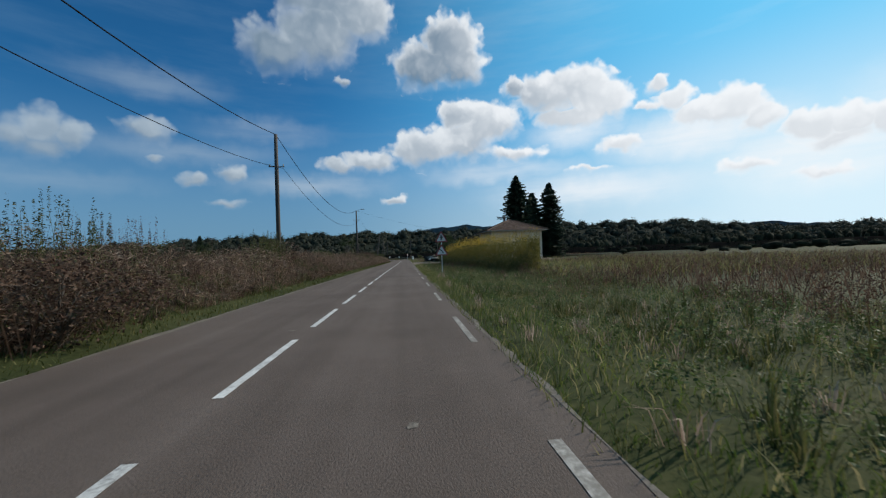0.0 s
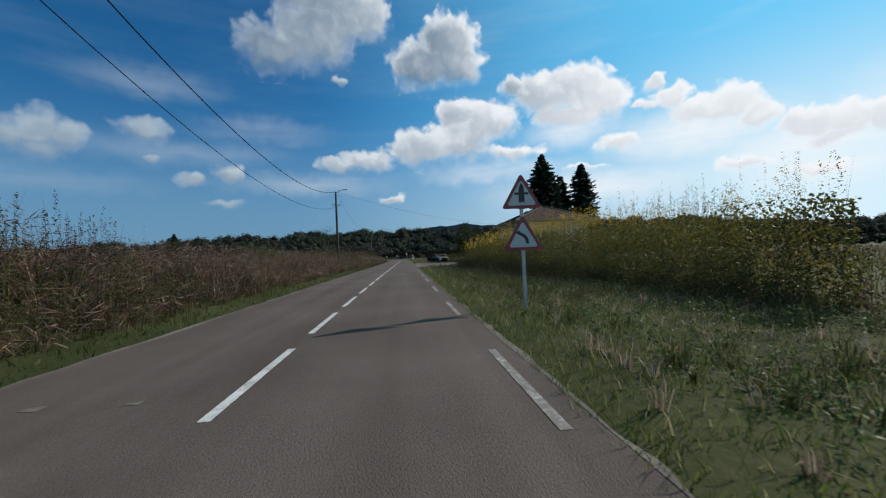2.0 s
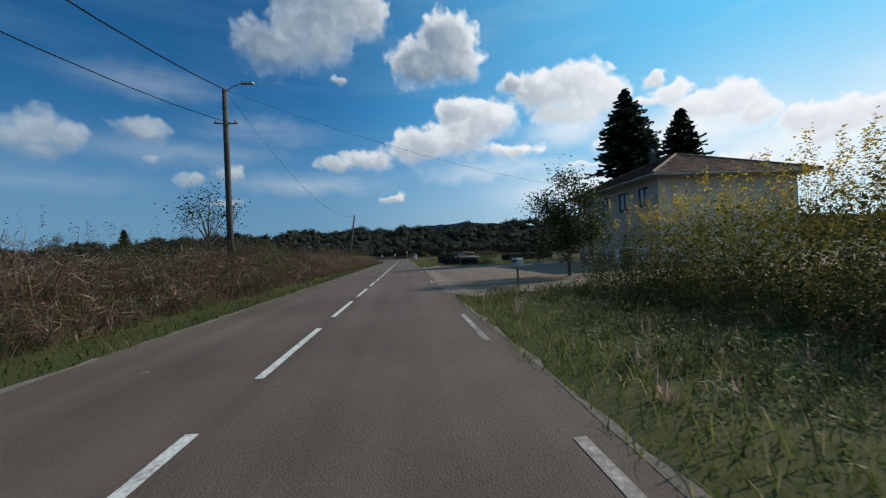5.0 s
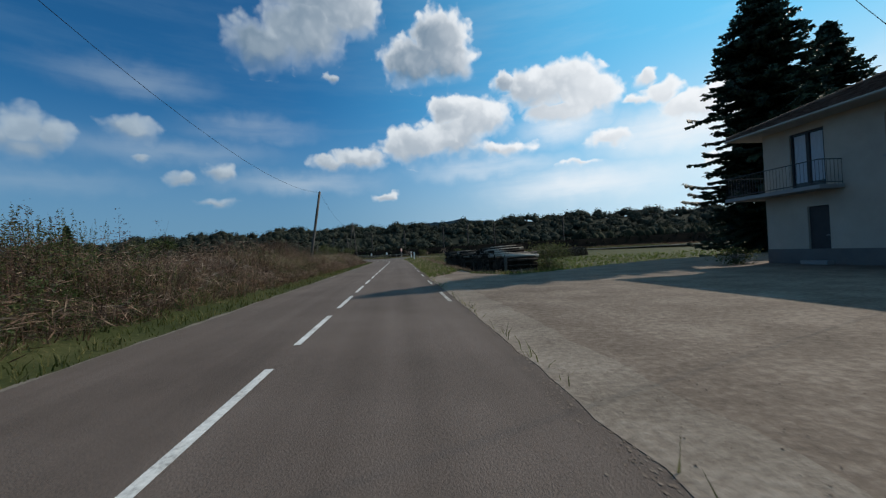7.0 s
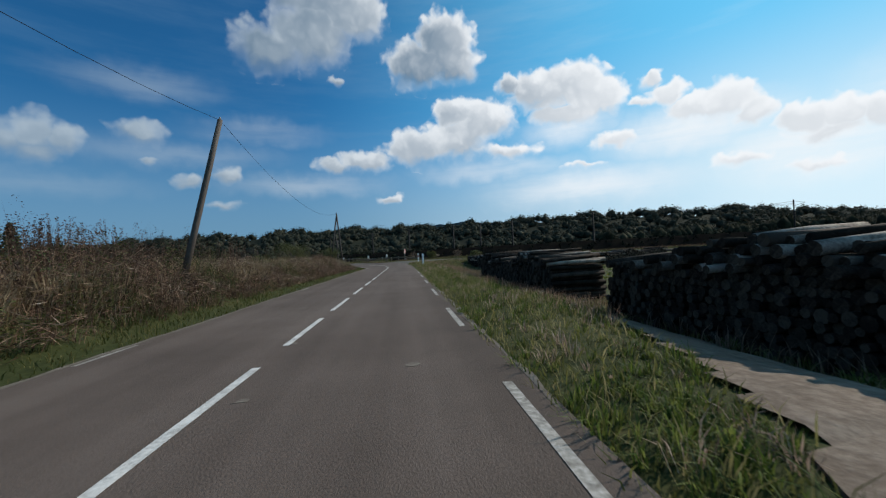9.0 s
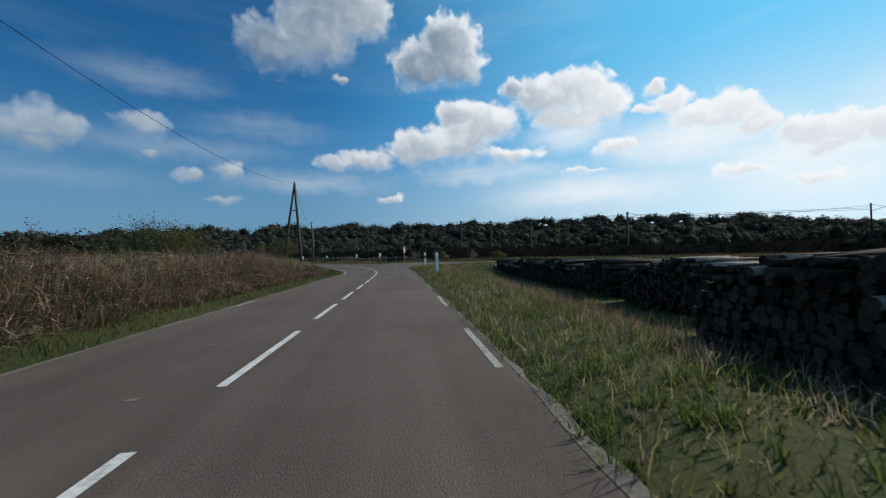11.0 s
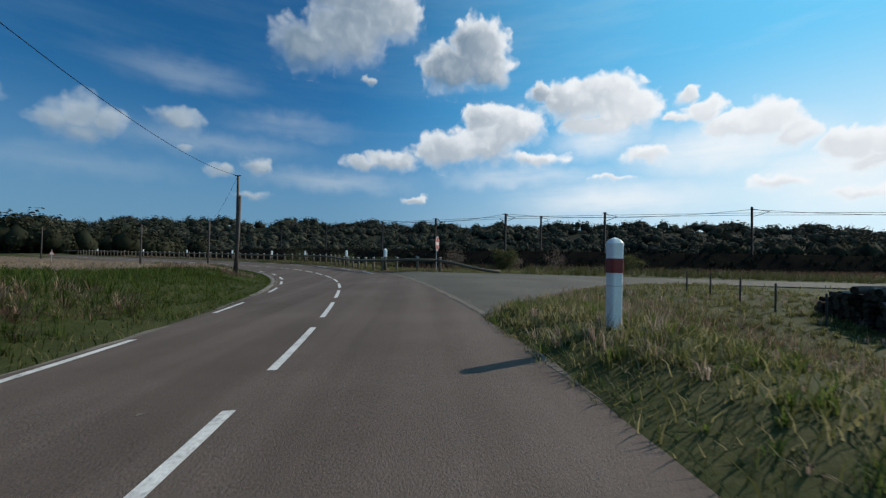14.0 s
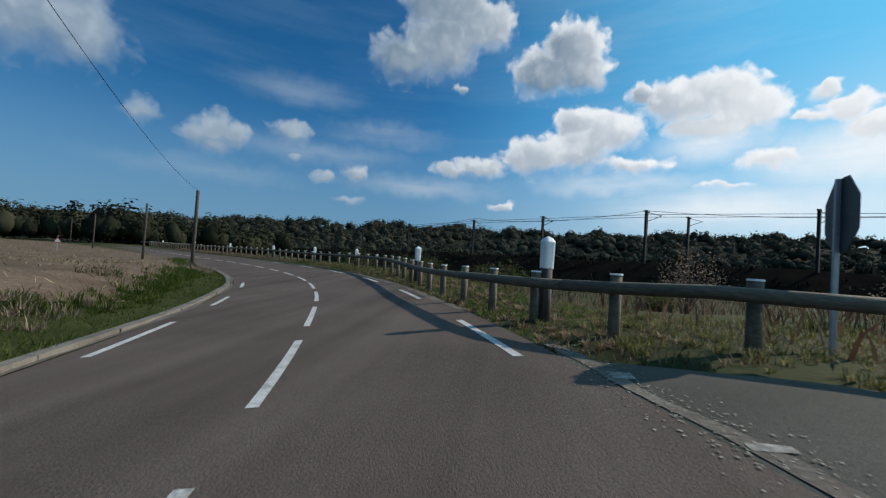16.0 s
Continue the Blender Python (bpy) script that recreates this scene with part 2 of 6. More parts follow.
M_ASPHALT = material("asphalt", [(.064, .049, .041), (.089, .069, .0585), (.117, .092, .079)], .30, .88, .5, 60, spec=.12, streak=.55)
M_SIDE = material("side_asphalt", [(.056, .053, .045), (.080, .076, .065), (.106, .101, .088)], .4, .9, .6, 60, spec=.1)
M_PAINT = material("road_paint", [(.18, .172, .160), (.44, .43, .41), (.60, .59, .57)], 3.0, .7, .2, 26)
M_EDGE = material("thin_edge_paint", [(.095, .083, .072), (.25, .235, .212), (.46, .44, .41)], 2.0, .8, .2, 16, spec=.12)
M_WORN = material("worn_paint", [(.105, .092, .080), (.19, .175, .155), (.42, .40, .37)], 1.6, .8, .2, 14, spec=.12)
M_DUST = material("roadside_dust", [(.092, .077, .064), (.130, .112, .095), (.205, .182, .155)], 1.2, .95, .5, 18, spec=.08)
M_SCRUB = material("pale_scrub", [(.045, .052, .036), (.080, .086, .060), (.125, .126, .092)], .05, .8, 0, .5, island=.25, back=.2, spec=.1)
M_GROUND = material("ground_soil_grass", [(.018, .023, .008), (.034, .040, .013), (.060, .058, .025)], .25, .95, .6, 9, spec=.08)
M_GRIT = material("pale_grit", [(.15, .132, .113), (.22, .198, .172), (.31, .283, .25)], 2, .95, .3, 30, island=.3, spec=.08)
# near-black tone for the distant ground and the growth on the railway bank
M_DARKFLOOR = material("dark_floor_growth", [(.010, .012, .009), (.018, .021, .015), (.028, .030, .020)], .05, .95, .3, 1, spec=.02)
M_GRAVEL = material("gravel_yard", [(.068, .051, .039), (.126, .097, .076), (.205, .166, .134)], .8, .95, .8, 9, spec=.1)
M_TRACK = material("pale_gravel", [(.090, .071, .056), (.150, .122, .098), (.225, .190, .158)], .8, .95, .7, 12, spec=.1)
M_STUBBLE = material("stubble", [(.060, .041, .028), (.112, .080, .057), (.215, .165, .120)], .5, .95, .8, 14, spec=.12)
# one near-black tone for the whole railway embankment
M_DARKBANK = material("dark_bank", [(.004, .004, .004), (.009, .008, .007), (.016, .014, .010)], .3, 1.0, .3, 5, spec=0)
M_GRASS = material("verge_grass", [(.052, .062, .019), (.112, .116, .037), (.225, .202, .105)], .5, .6, 0, 3, island=.45, back=.5, spec=.12)
M_SWARD = material("deep_green_grass", [(.022, .041, .006), (.046, .074, .011), (.092, .110, .028)], .5, .6, 0, 4, island=.4, back=.4, spec=.08)
M_OLIVE = material("olive_grass", [(.030, .039, .010), (.064, .072, .020), (.128, .120, .050)], .5, .6, 0, 3, island=.4, back=.45, spec=.1)
M_LAWN = material("short_grass", [(.034, .058, .012), (.068, .104, .020), (.125, .150, .040)], .6, .6, 0, 4, island=.4, back=.5, spec=.1)
M_DRY = material("dry_grass", [(.082, .050, .036), (.165, .108, .077), (.290, .205, .147)], .35, .7, 0, 3, island=.4, back=.35, spec=.12)
M_STRAW = material("straw", [(.132, .094, .056), (.228, .170, .104), (.34, .268, .170)], .35, .7, 0, 3, island=.4, back=.4, spec=.1)
M_BROWN = material("brown_weed", [(.034, .020, .015), (.074, .044, .031), (.135, .088, .062)], .4, .7, 0, 3, island=.4, back=.35, spec=.12)
M_SEED = material("seed_heads", [(.150, .108, .082), (.245, .182, .142), (.36, .285, .230)], .4, .8, 0, 3, island=.4, back=.4, spec=.1)
M_WEED = material("weed_leaves", [(.026, .038, .012), (.058, .072, .022), (.115, .105, .042)], .4, .6, 0, 3, island=.4, back=.35, spec=.12)
M_LEAF = material("hedge_leaves", [(.048, .052, .012), (.092, .088, .022), (.155, .128, .036)], .5, .6, 0, 3, island=.25, back=.55, spec=.12)
M_NETTLE = material("nettle_leaves", [(.030, .050, .016), (.058, .092, .028), (.120, .150, .062)], .5, .6, 0, 3, island=.5, back=.4, spec=.15)
M_FLOWER = material("yellow_flowers", [(.42, .26, .02), (.60, .40, .03)], 3, .6, 0, 20, back=.4)
M_SPRUCE = material("spruce_needles", [(.011, .019, .012), (.024, .036, .020), (.046, .058, .028)], .5, .65, 0, 4, island=.4, back=.08, spec=.12)
M_TREE = material("tree_leaves", [(.014, .026, .008), (.032, .048, .014), (.065, .075, .024)], .3, .6, 0, 3, island=.4, back=.25, spec=.12)
# far crowns are greyer and paler: aerial haze put into the leaf colour
M_FARHAZE = material("hazed_far_woodland", [(.022, .026, .020), (.036, .040, .030), (.060, .060, .044)], .02, .9, 0, .15, island=.35, back=.15, spec=.03)
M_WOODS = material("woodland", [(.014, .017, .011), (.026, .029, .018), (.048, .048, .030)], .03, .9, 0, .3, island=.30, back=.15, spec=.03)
M_BARK = material("bark", [(.035, .028, .022), (.075, .060, .048), (.12, .10, .08)], 4, .9, .8, 30, stretch=(1, 1, .25))
M_POLE = material("pole_wood", [(.020, .016, .014), (.038, .030, .025), (.075, .060, .050)], 3, .8, .5, 40, stretch=(1, 1, .08))
# shade on the stack faces and sunlit tops are put into these tones
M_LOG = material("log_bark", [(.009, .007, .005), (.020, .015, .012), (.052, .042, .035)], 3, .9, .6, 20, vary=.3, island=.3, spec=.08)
M_LOGPALE = material("sunlit_weathered_log", [(.060, .050, .042), (.135, .116, .098), (.30, .27, .235)], 3, .85, .6, 20, vary=.4, island=.4, spec=.08)
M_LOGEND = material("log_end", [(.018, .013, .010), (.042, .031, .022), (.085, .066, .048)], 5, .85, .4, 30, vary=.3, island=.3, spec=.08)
M_WALL = material("roughcast_wall", [(.36, .295, .235), (.45, .378, .304), (.53, .456, .374)], .7, .92, .8, 50)
M_PLINTH = material("grey_plinth", [(.10, .095, .09), (.16, .15, .14)], 1.5, .9, .5, 40)
M_TILE = material("roof_tile", [(.078, .047, .036), (.130, .082, .063), (.178, .122, .097)], 1.5, .9, .4, 25, vary=.25, island=.25, spec=.1)
M_FASCIA = material("weathered_fascia", [(.30, .265, .225), (.40, .36, .31)], 2, .7, .1, 30)
M_WHITE = material("white_paint", [(.62, .61, .58), (.74, .73, .70)], 2, .5, .1, 30)
M_PLASTIC = material("white_plastic", [(.62, .62, .61), (.78, .78, .77)], 3, .4, .05, 25)
M_RED = material("red_band", [(.13, .008, .009), (.20, .012, .012)], 4, .4, 0, 30)
M_SIGNRED = material("sign_red", [(.16, .018, .018), (.26, .03, .028)], 6, .45, .05, 30)
M_SIGNFACE = material("sign_face", [(.38, .375, .355), (.50, .495, .475)], 4, .45, .05, 30)
M_BLACK = material("black_print_and_fill", [(.010, .010, .011), (.022, .022, .024)], 4, .5, .05, 30)
M_STEEL = material("galvanised_steel", [(.30, .31, .32), (.42, .43, .44)], 6, .5, .15, 50, metal=.7)
M_DARKMETAL = material("dark_metal", [(.030, .032, .034), (.060, .062, .065)], 4, .55, .1, 40, metal=.3)
M_MAST = material("mast_paint", [(.010, .011, .012), (.022, .023, .025)], 4, .7, .1, 30, spec=.2)
M_RAIL = material("rail_wood", [(.055, .043, .030), (.100, .080, .057), (.165, .136, .102)], 2, .85, .5, 30, stretch=(.3, .3, 1))
M_FRAME = material("dark_shutter", [(.018, .017, .018), (.036, .034, .036)], 4, .6, .1, 40)
M_CURTAIN = material("net_curtain", [(.35, .37, .40), (.52, .54, .57)], 9, .9, .1, 40, stretch=(1, 6, .3))
M_KERB = material("concrete_kerb", [(.070, .060, .048), (.135, .118, .098), (.215, .196, .170)], 1.5, .9, .6, 40)
M_CONCRETE = material("concrete", [(.22, .215, .205), (.32, .31, .30)], 1.5, .9, .5, 40)
M_BRICK = material("chimney_brick", [(.040, .032, .029), (.075, .058, .050)], 4, .9, .5, 30)
M_WIRE = material("cable", [(.005, .005, .006), (.010, .010, .011)], 4, .8, 0, 30, spec=.05)
# the ridge's base colour is blued to stand for aerial haze
M_RIDGEHAZE = material("hazed_far_ridge", [(.045, .062, .075), (.060, .080, .092)], .01, .95, 0, .05, spec=0)

M_GLASS = bpy.data.materials.new("window_glass")
M_GLASS.use_nodes = True
_b = M_GLASS.node_tree.nodes["Principled BSDF"]
_b.inputs["Base Color"].default_value, _b.inputs["Roughness"].default_value = (.03, .035, .04, 1), .03


# ---- building helpers ----
def mesh_of(name, verts, faces, mats, index=None, smooth=False):
    me = bpy.data.meshes.new(name)
    me.from_pydata([tuple(v) for v in verts] if not isinstance(verts, np.ndarray) else verts.tolist(), [], faces if isinstance(faces, list) else faces.tolist())
    for mt in (mats if isinstance(mats, (list, tuple)) else [mats]):
        me.materials.append(mt)
    if index is not None:
        me.polygons.foreach_set("material_index", np.asarray(index, dtype=np.int32))
    if smooth:
        me.polygons.foreach_set("use_smooth", np.ones(len(me.polygons), dtype=bool))
    me.update()
    return me


def part(name, bm, mt, parent=None, label="", smooth=False):
    me = bpy.data.meshes.new(name)
    bm.to_mesh(me)
    bm.free()
    me.materials.append(mt)
    if smooth:
        for p in me.polygons:
            p.use_smooth = True
    ob = new(name, me)
    if parent:
        ob.parent = parent
    if label:
        ob["label"] = label
    return ob


def base(name, x, y, z, label, category, group="", rz=0.0):
    ob = new(name)
    ob.matrix_basis = pose(x, y, z, 0, 0, rz)
    return tagged(ob, label, category, group)


def box(x0, x1, y0, y1, z0, z1, bevel=0.0, bm=None):
    bm = bm or bmesh.new()
    r = bmesh.ops.create_cube(bm, size=1.0, matrix=Matrix.Translation(((x0 + x1) / 2, (y0 + y1) / 2, (z0 + z1) / 2)) @ Matrix.Diagonal((x1 - x0, y1 - y0, z1 - z0, 1)))
    if bevel:
        es = {e for v in r["verts"] for e in v.link_edges}
        bmesh.ops.bevel(bm, geom=list(es), offset=bevel, segments=2, affect="EDGES", profile=0.5)
    return bm


def tube(points, radii, sides=8, bm=None, caps=True):
    """A round bar through points, with a radius at each."""
    bm = bm or bmesh.new()
    rings = []
    pts = [Vector(p) for p in points]
    for i, p in enumerate(pts):
        d = (pts[min(i + 1, len(pts) - 1)] - pts[max(i - 1, 0)]).normalized()
        q = d.to_track_quat("Z", "Y")
        rings.append([bm.verts.new(p + q @ Vector((math.cos(2 * math.pi * k / sides) * radii[i], math.sin(2 * math.pi * k / sides) * radii[i], 0))) for k in range(sides)])
    for a, b in zip(rings, rings[1:]):
        for k in range(sides):
            bm.faces.new((a[k], a[(k + 1) % sides], b[(k + 1) % sides], b[k]))
    if caps:
        bm.faces.new(rings[0][::-1])
        bm.faces.new(rings[-1])
    return bm


def slab(outline, z0, z1, bm=None):
    """An upright prism over an outline of (x, y)."""
    bm = bm or bmesh.new()
    lo, hi = [bm.verts.new((x, y, z0)) for x, y in outline], [bm.verts.new((x, y, z1)) for x, y in outline]
    n = len(outline)
    bm.faces.new(lo[::-1])
    bm.faces.new(hi)
    for i in range(n):
        bm.faces.new((lo[i], lo[(i + 1) % n], hi[(i + 1) % n], hi[i]))
    return bm


def step(a, b, v):
    t = np.clip((v - a) / (b - a), 0, 1)
    return t * t * (3 - 2 * t)


# ---- plan of the road ----
KNOTS = [(-2.3, -70), (-1.88, 0), (-1.62, 40), (-1.15, 82), (-.98, 104), (-.76, 130), (-.70, 141), (-.80, 148), (-1.15, 153), (-1.78, 158.2),
         (-2.85, 164.5), (-4.3, 170), (-6.2, 175), (-8.6, 180.2), (-11.7, 185.4), (-16, 190.8), (-22, 196.7), (-30, 203.2), (-45, 214.5), (-70, 232.5), (-110, 261), (-170, 303), (-260, 360)]


def smooth_line(knots, gap=0.5):
    out = []
    k = [Vector(p) for p in knots]
    for i in range(len(k) - 1):
        p0, p1, p2, p3 = k[max(i - 1, 0)], k[i], k[i + 1], k[min(i + 2, len(k) - 1)]
        l = (p2 - p1).length
        m1 = (p2 - p0) / max(((p2 - p1).length + (p1 - p0).length), 1e-6) * l
        m2 = (p3 - p1) / max(((p3 - p2).length + (p2 - p1).length), 1e-6) * l
        n = max(2, int(l / gap))
        for j in range(n):
            t = j / n
            out.append(p1 * (2 * t ** 3 - 3 * t ** 2 + 1) + m1 * (t ** 3 - 2 * t ** 2 + t) + p2 * (-2 * t ** 3 + 3 * t ** 2) + m2 * (t ** 3 - t ** 2))
    out.append(k[-1])
    return np.array([(p.x, p.y) for p in out])


AXIS = smooth_line(KNOTS)
TANG = np.gradient(AXIS, axis=0)
TANG /= np.linalg.norm(TANG, axis=1, keepdims=True)
RIGHT = np.stack([TANG[:, 1], -TANG[:, 0]], 1)
RUN = np.concatenate([[0], np.cumsum(np.linalg.norm(np.diff(AXIS, axis=0), axis=1))])
RUN -= np.interp(0, AXIS[:, 1], RUN)          # metres along the road from y = 0
HALF, HALF_R = 2.95, 3.2


def bank(s):
    """Cross slope: the bend is raised on its outer side."""
    return 0.085 * step(138, 170, s)


def road_z(s, d):
    return bank(s) * d


def along(s, d, up=0.0):
    """A place beside the axis: s metres along, d metres to the right."""
    x, y = np.interp(s, RUN, AXIS[:, 0]), np.interp(s, RUN, AXIS[:, 1])
    rx, ry = np.interp(s, RUN, RIGHT[:, 0]), np.interp(s, RUN, RIGHT[:, 1])
    return np.array([x + rx * d, y + ry * d, road_z(s, d) + up])


def station(x, y):
    """Metres along the axis, and to its right, of places (arrays)."""
    x, y = np.atleast_1d(x).astype(float), np.atleast_1d(y).astype(float)
    s, d = np.empty(len(x)), np.empty(len(x))
    for i in range(0, len(x), 4000):
        px, py = x[i:i + 4000], y[i:i + 4000]
        j = np.argmin((px[:, None] - AXIS[None, ::2, 0]) ** 2 + (py[:, None] - AXIS[None, ::2, 1]) ** 2, axis=1) * 2
        ex, ey = px - AXIS[j, 0], py - AXIS[j, 1]
        s[i:i + 4000] = RUN[j] + ex * TANG[j, 0] + ey * TANG[j, 1]
        d[i:i + 4000] = ex * RIGHT[j, 0] + ey * RIGHT[j, 1]
    return s, d


MOUTH = [((1.55, 154.0), (-3.0, 173.6)), ((2.4, 155.3), (-1.3, 172.3)), ((3.9, 157.2), (.5, 171.7)), ((5.6, 159.5), (3.0, 171.0)), ((8, 162.2), (6.5, 170.5)), ((12, 164.0), (12, 169.2)), ((20, 163.4), (20, 168.2)), ((40, 161.5), (40, 166.2)), ((80, 159), (80, 163.8)), ((140, 155), (140, 160))]
YARD = [(1.78, 66.5), (1.90, 74), (2.04, 82), (2.12, 90), (2.10, 94.0), (2.6, 95.6), (3.3, 97.0), (4.3, 97.1), (5.4, 94.6), (6.1, 92.9), (9, 94.4), (13, 97), (18, 99.3), (28, 100.5), (33, 95), (32, 80), (30, 70), (16, 67), (9, 66.4), (4.5, 65.8), (2.4, 65.2)]
LANE = [(3.35, 96.7), (4.5, 96.6), (5.5, 98.6), (5.9, 103.2), (5.2, 103.8), (4.5, 100.6)]
RING = [a for a, b in MOUTH] + [b for a, b in MOUTH[::-1]]


def inside(x, y, poly):
    c = np.zeros(len(x), bool)
    for (x1, y1), (x2, y2) in zip(poly, poly[1:] + poly[:1]):
        c ^= ((y1 > y) != (y2 > y)) & (x < (x2 - x1) * (y - y1) / (y2 - y1 + 1e-12) + x1)
    return c


HILLS = [(-180, 1.2), (-90, 1.3), (-60, 1.5), (-42, 1.5), (-33, 2.1), (-22, 2.8), (-8, 3.2), (7, 3.2), (22, 3.5), (36, 2.9), (46, 1.7), (60, 1.2), (90, 1.0), (180, 1.2)]


def hill_z(x, y):
    r, a = np.hypot(x, y), np.degrees(np.arctan2(x, y))
    e = np.interp(a, [h[0] for h in HILLS], [h[1] for h in HILLS])
    return np.tan(np.radians(e)) * 640 * step(390, 640, r) * (1 + .06 * np.sin(a * .9) + .05 * np.sin(a * 2.3 + 1))


def ground_z(x, y):
    x, y = np.atleast_1d(x).astype(float), np.atleast_1d(y).astype(float)
    s, d = station(x, y)
    e = np.where(d > 0, d - HALF_R, -d - HALF)
    z = road_z(s, np.clip(d, -3.4, 5)) * step(60, 12, np.abs(d))
    # left: verge, then a low overgrown bank that ends before the bend
    left = .80 * step(1.0, 3.5, e) * (1 - step(150, 160, s)) + .65 * step(.5, 4.2, e) * step(149, 160, s) * (1 - step(184, 206, s))
    # right: shallow ditch at first, later a lower yard for timber beyond a raised verge
    ditch = -.18 * step(.6, 2.5, e) * (1 - step(58, 68, s))
    low = (step(94, 100, s) - step(150, 158, s)) * (-.70 * step(1.6, 5.5, e)) + .22 * (step(122, 132, s) - step(152, 157, s)) * step(0, .8, e) * step(4, 2, e)
    bend = step(175, 181, s) * (.12 * step(.2, 1.2, e) - 1.5 * step(2.2, 7, e))
    z += np.where(d < 0, left, ditch + low + bend)
    z -= .07 * step(.5, -.3, e)
    z -= np.where(inside(x, y, YARD), .07, 0) + np.where(inside(x, y, RING), .12, 0)
    return z + hill_z(x, y)


def gz(x, y):
    return float(ground_z(x, y)[0])


# ---- ground ----
def spread(dense, lo, hi, gap, far):
    v = list(np.arange(lo, hi + 1e-6, gap))
    g = gap
    while v[-1] < far:
        g = min(g * 1.18, 60)
        v.append(v[-1] + g)
    g = gap
    while v[0] > -far:
        g = min(g * 1.18, 60)
        v.insert(0, v[0] - g)
    return np.array(v)


def build_ground():
    xs, ys = spread(0, -26, 28, 1.0, 3000), spread(0, -12, 216, 1.0, 3000)
    gx, gy = np.meshgrid(xs, ys)
    x, y = gx.ravel(), gy.ravel()
    z = ground_z(x, y)
    bumps = np.array([noise.noise((a * .5, b * .5, 0)) for a, b in zip(x, y)])
    s, d = station(x, y)
    z += .035 * bumps * step(3.4, 5, np.abs(d)) * step(60, 40, np.abs(d))
    nx, ny = len(xs), len(ys)
    i = (np.arange(ny - 1)[:, None] * nx + np.arange(nx - 1)).ravel()
    ob = new("ground", mesh_of("ground", np.stack([x, y, z], 1), np.stack([i, i + 1, i + nx + 1, i + nx], 1), [M_GROUND, M_DARKFLOOR], np.hypot(x[i], y[i]) > 392, True))
    tagged(ob, "uneven grassy ground with patches of bare soil", "ground", kind="structure")


build_ground()


def ribbon(name, s0, s1, d0, d1, up, mt, gap=1.0, thick=0.0, cross=1):
    """A strip that follows the road between two side distances."""
    ss = np.linspace(s0, s1, max(2, int((s1 - s0) / gap) + 1))
    ds = np.linspace(d0, d1, cross + 1)
    v = np.array([along(s, d, up) for s in ss for d in ds])
    n = cross + 1
    f = [[i * n + j, i * n + j + 1, (i + 1) * n + j + 1, (i + 1) * n + j] for i in range(len(ss) - 1) for j in range(cross)]
    if thick:
        m = len(v)
        v = np.concatenate([v, v - np.array([0, 0, thick])])
        f += [[q + m for q in g[::-1]] for g in f]
        rim = [j for j in range(n)] + [i * n + n - 1 for i in range(1, len(ss))] + [(len(ss) - 1) * n + j for j in range(n - 2, -1, -1)] + [i * n for i in range(len(ss) - 2, 0, -1)]
        f += [[rim[k], rim[k] + m, rim[(k + 1) % len(rim)] + m, rim[(k + 1) % len(rim)]] for k in range(len(rim))]
    return new(name, mesh_of(name, v, f, mt))


road = tagged(ribbon("road", -70, 480, -HALF, HALF_R, 0.0, M_ASPHALT, 1.0, .12, 6), "grey worn asphalt country road with crumbling edges", "road", kind="structure")

# ---- road markings ----
DASH = [(0, 8.3), (4, 24.5), (6, 32.4), (9, 44.7), (11, 53.3), (15, 71.9), (17, 80.3), (20, 93.1), (22, 101.4), (23, 105.6), (27, 124.1), (30, 136.2), (31, 140.3), (33, 147.2), (34, 151.1), (35, 155.15), (37, 163.3), (39, 171.0), (40, 174.95), (41, 178.9), (62, 264)]
for n in range(-4, 61):
    s0, s1 = (float(np.interp(n + k, [q[0] for q in DASH], [q[1] for q in DASH])) if n >= 0 else 8.3 + 4.1 * (n + k) for k in (0, .69))
    ob = ribbon("centre_dash", s0, s1, -.055, .055, .005, M_PAINT, .5)
    tagged(ob, "white painted dash on the road's centre line", "road marking", "centre line dashes")
for n in range(-1, 23):
    s0 = 6.1 + 5.9 * n if n < 12 else 84.4 + 5.88 * (n - 13)
    if 62 < s0 < 69 or 75 < s0 < 83 or s0 > 150:
        continue
    w = 2.82 + .2 * float(step(80, 140, s0))
    s0 += .9 * (69 < s0 < 75)
    ob = ribbon("edge_dash", s0, s0 + (2.3 if 69 < s0 < 75 else 2.6), w, w + .10, .005, M_WORN if s0 < 83 else M_EDGE, .5)
    tagged(ob, "worn white dash along the edge of the road", "road marking", "edge line dashes")
for n in range(6):
    ob = ribbon("edge_dash", 172.0 + 6.3 * n, 174.65 + 6.3 * n, 2.66, 2.78, .005, M_PAINT, .5)
    tagged(ob, "white dash along the outer edge of the bend", "road marking", "edge line dashes")
for s0, s1 in [(101.0, 102.4), (114, 115.4), (127.1, 128.6), (150.5, 153.5), (157.0, 159.6), (163.6, 166.4), (168.8, 171.4), (173.5, 176.4), (179.1, 181.4), (185, 187.5)]:
    ob = ribbon("edge_dash", s0, s1, -2.86 + .08 * (s0 > 150) + .14 * (s0 > 172), -2.78 + .12 * (s0 > 150) + .14 * (s0 > 172), .005, M_PAINT if s0 > 150 else M_WORN, .5)
    tagged(ob, "white dash along the inner edge of the road", "road marking", "edge line dashes")
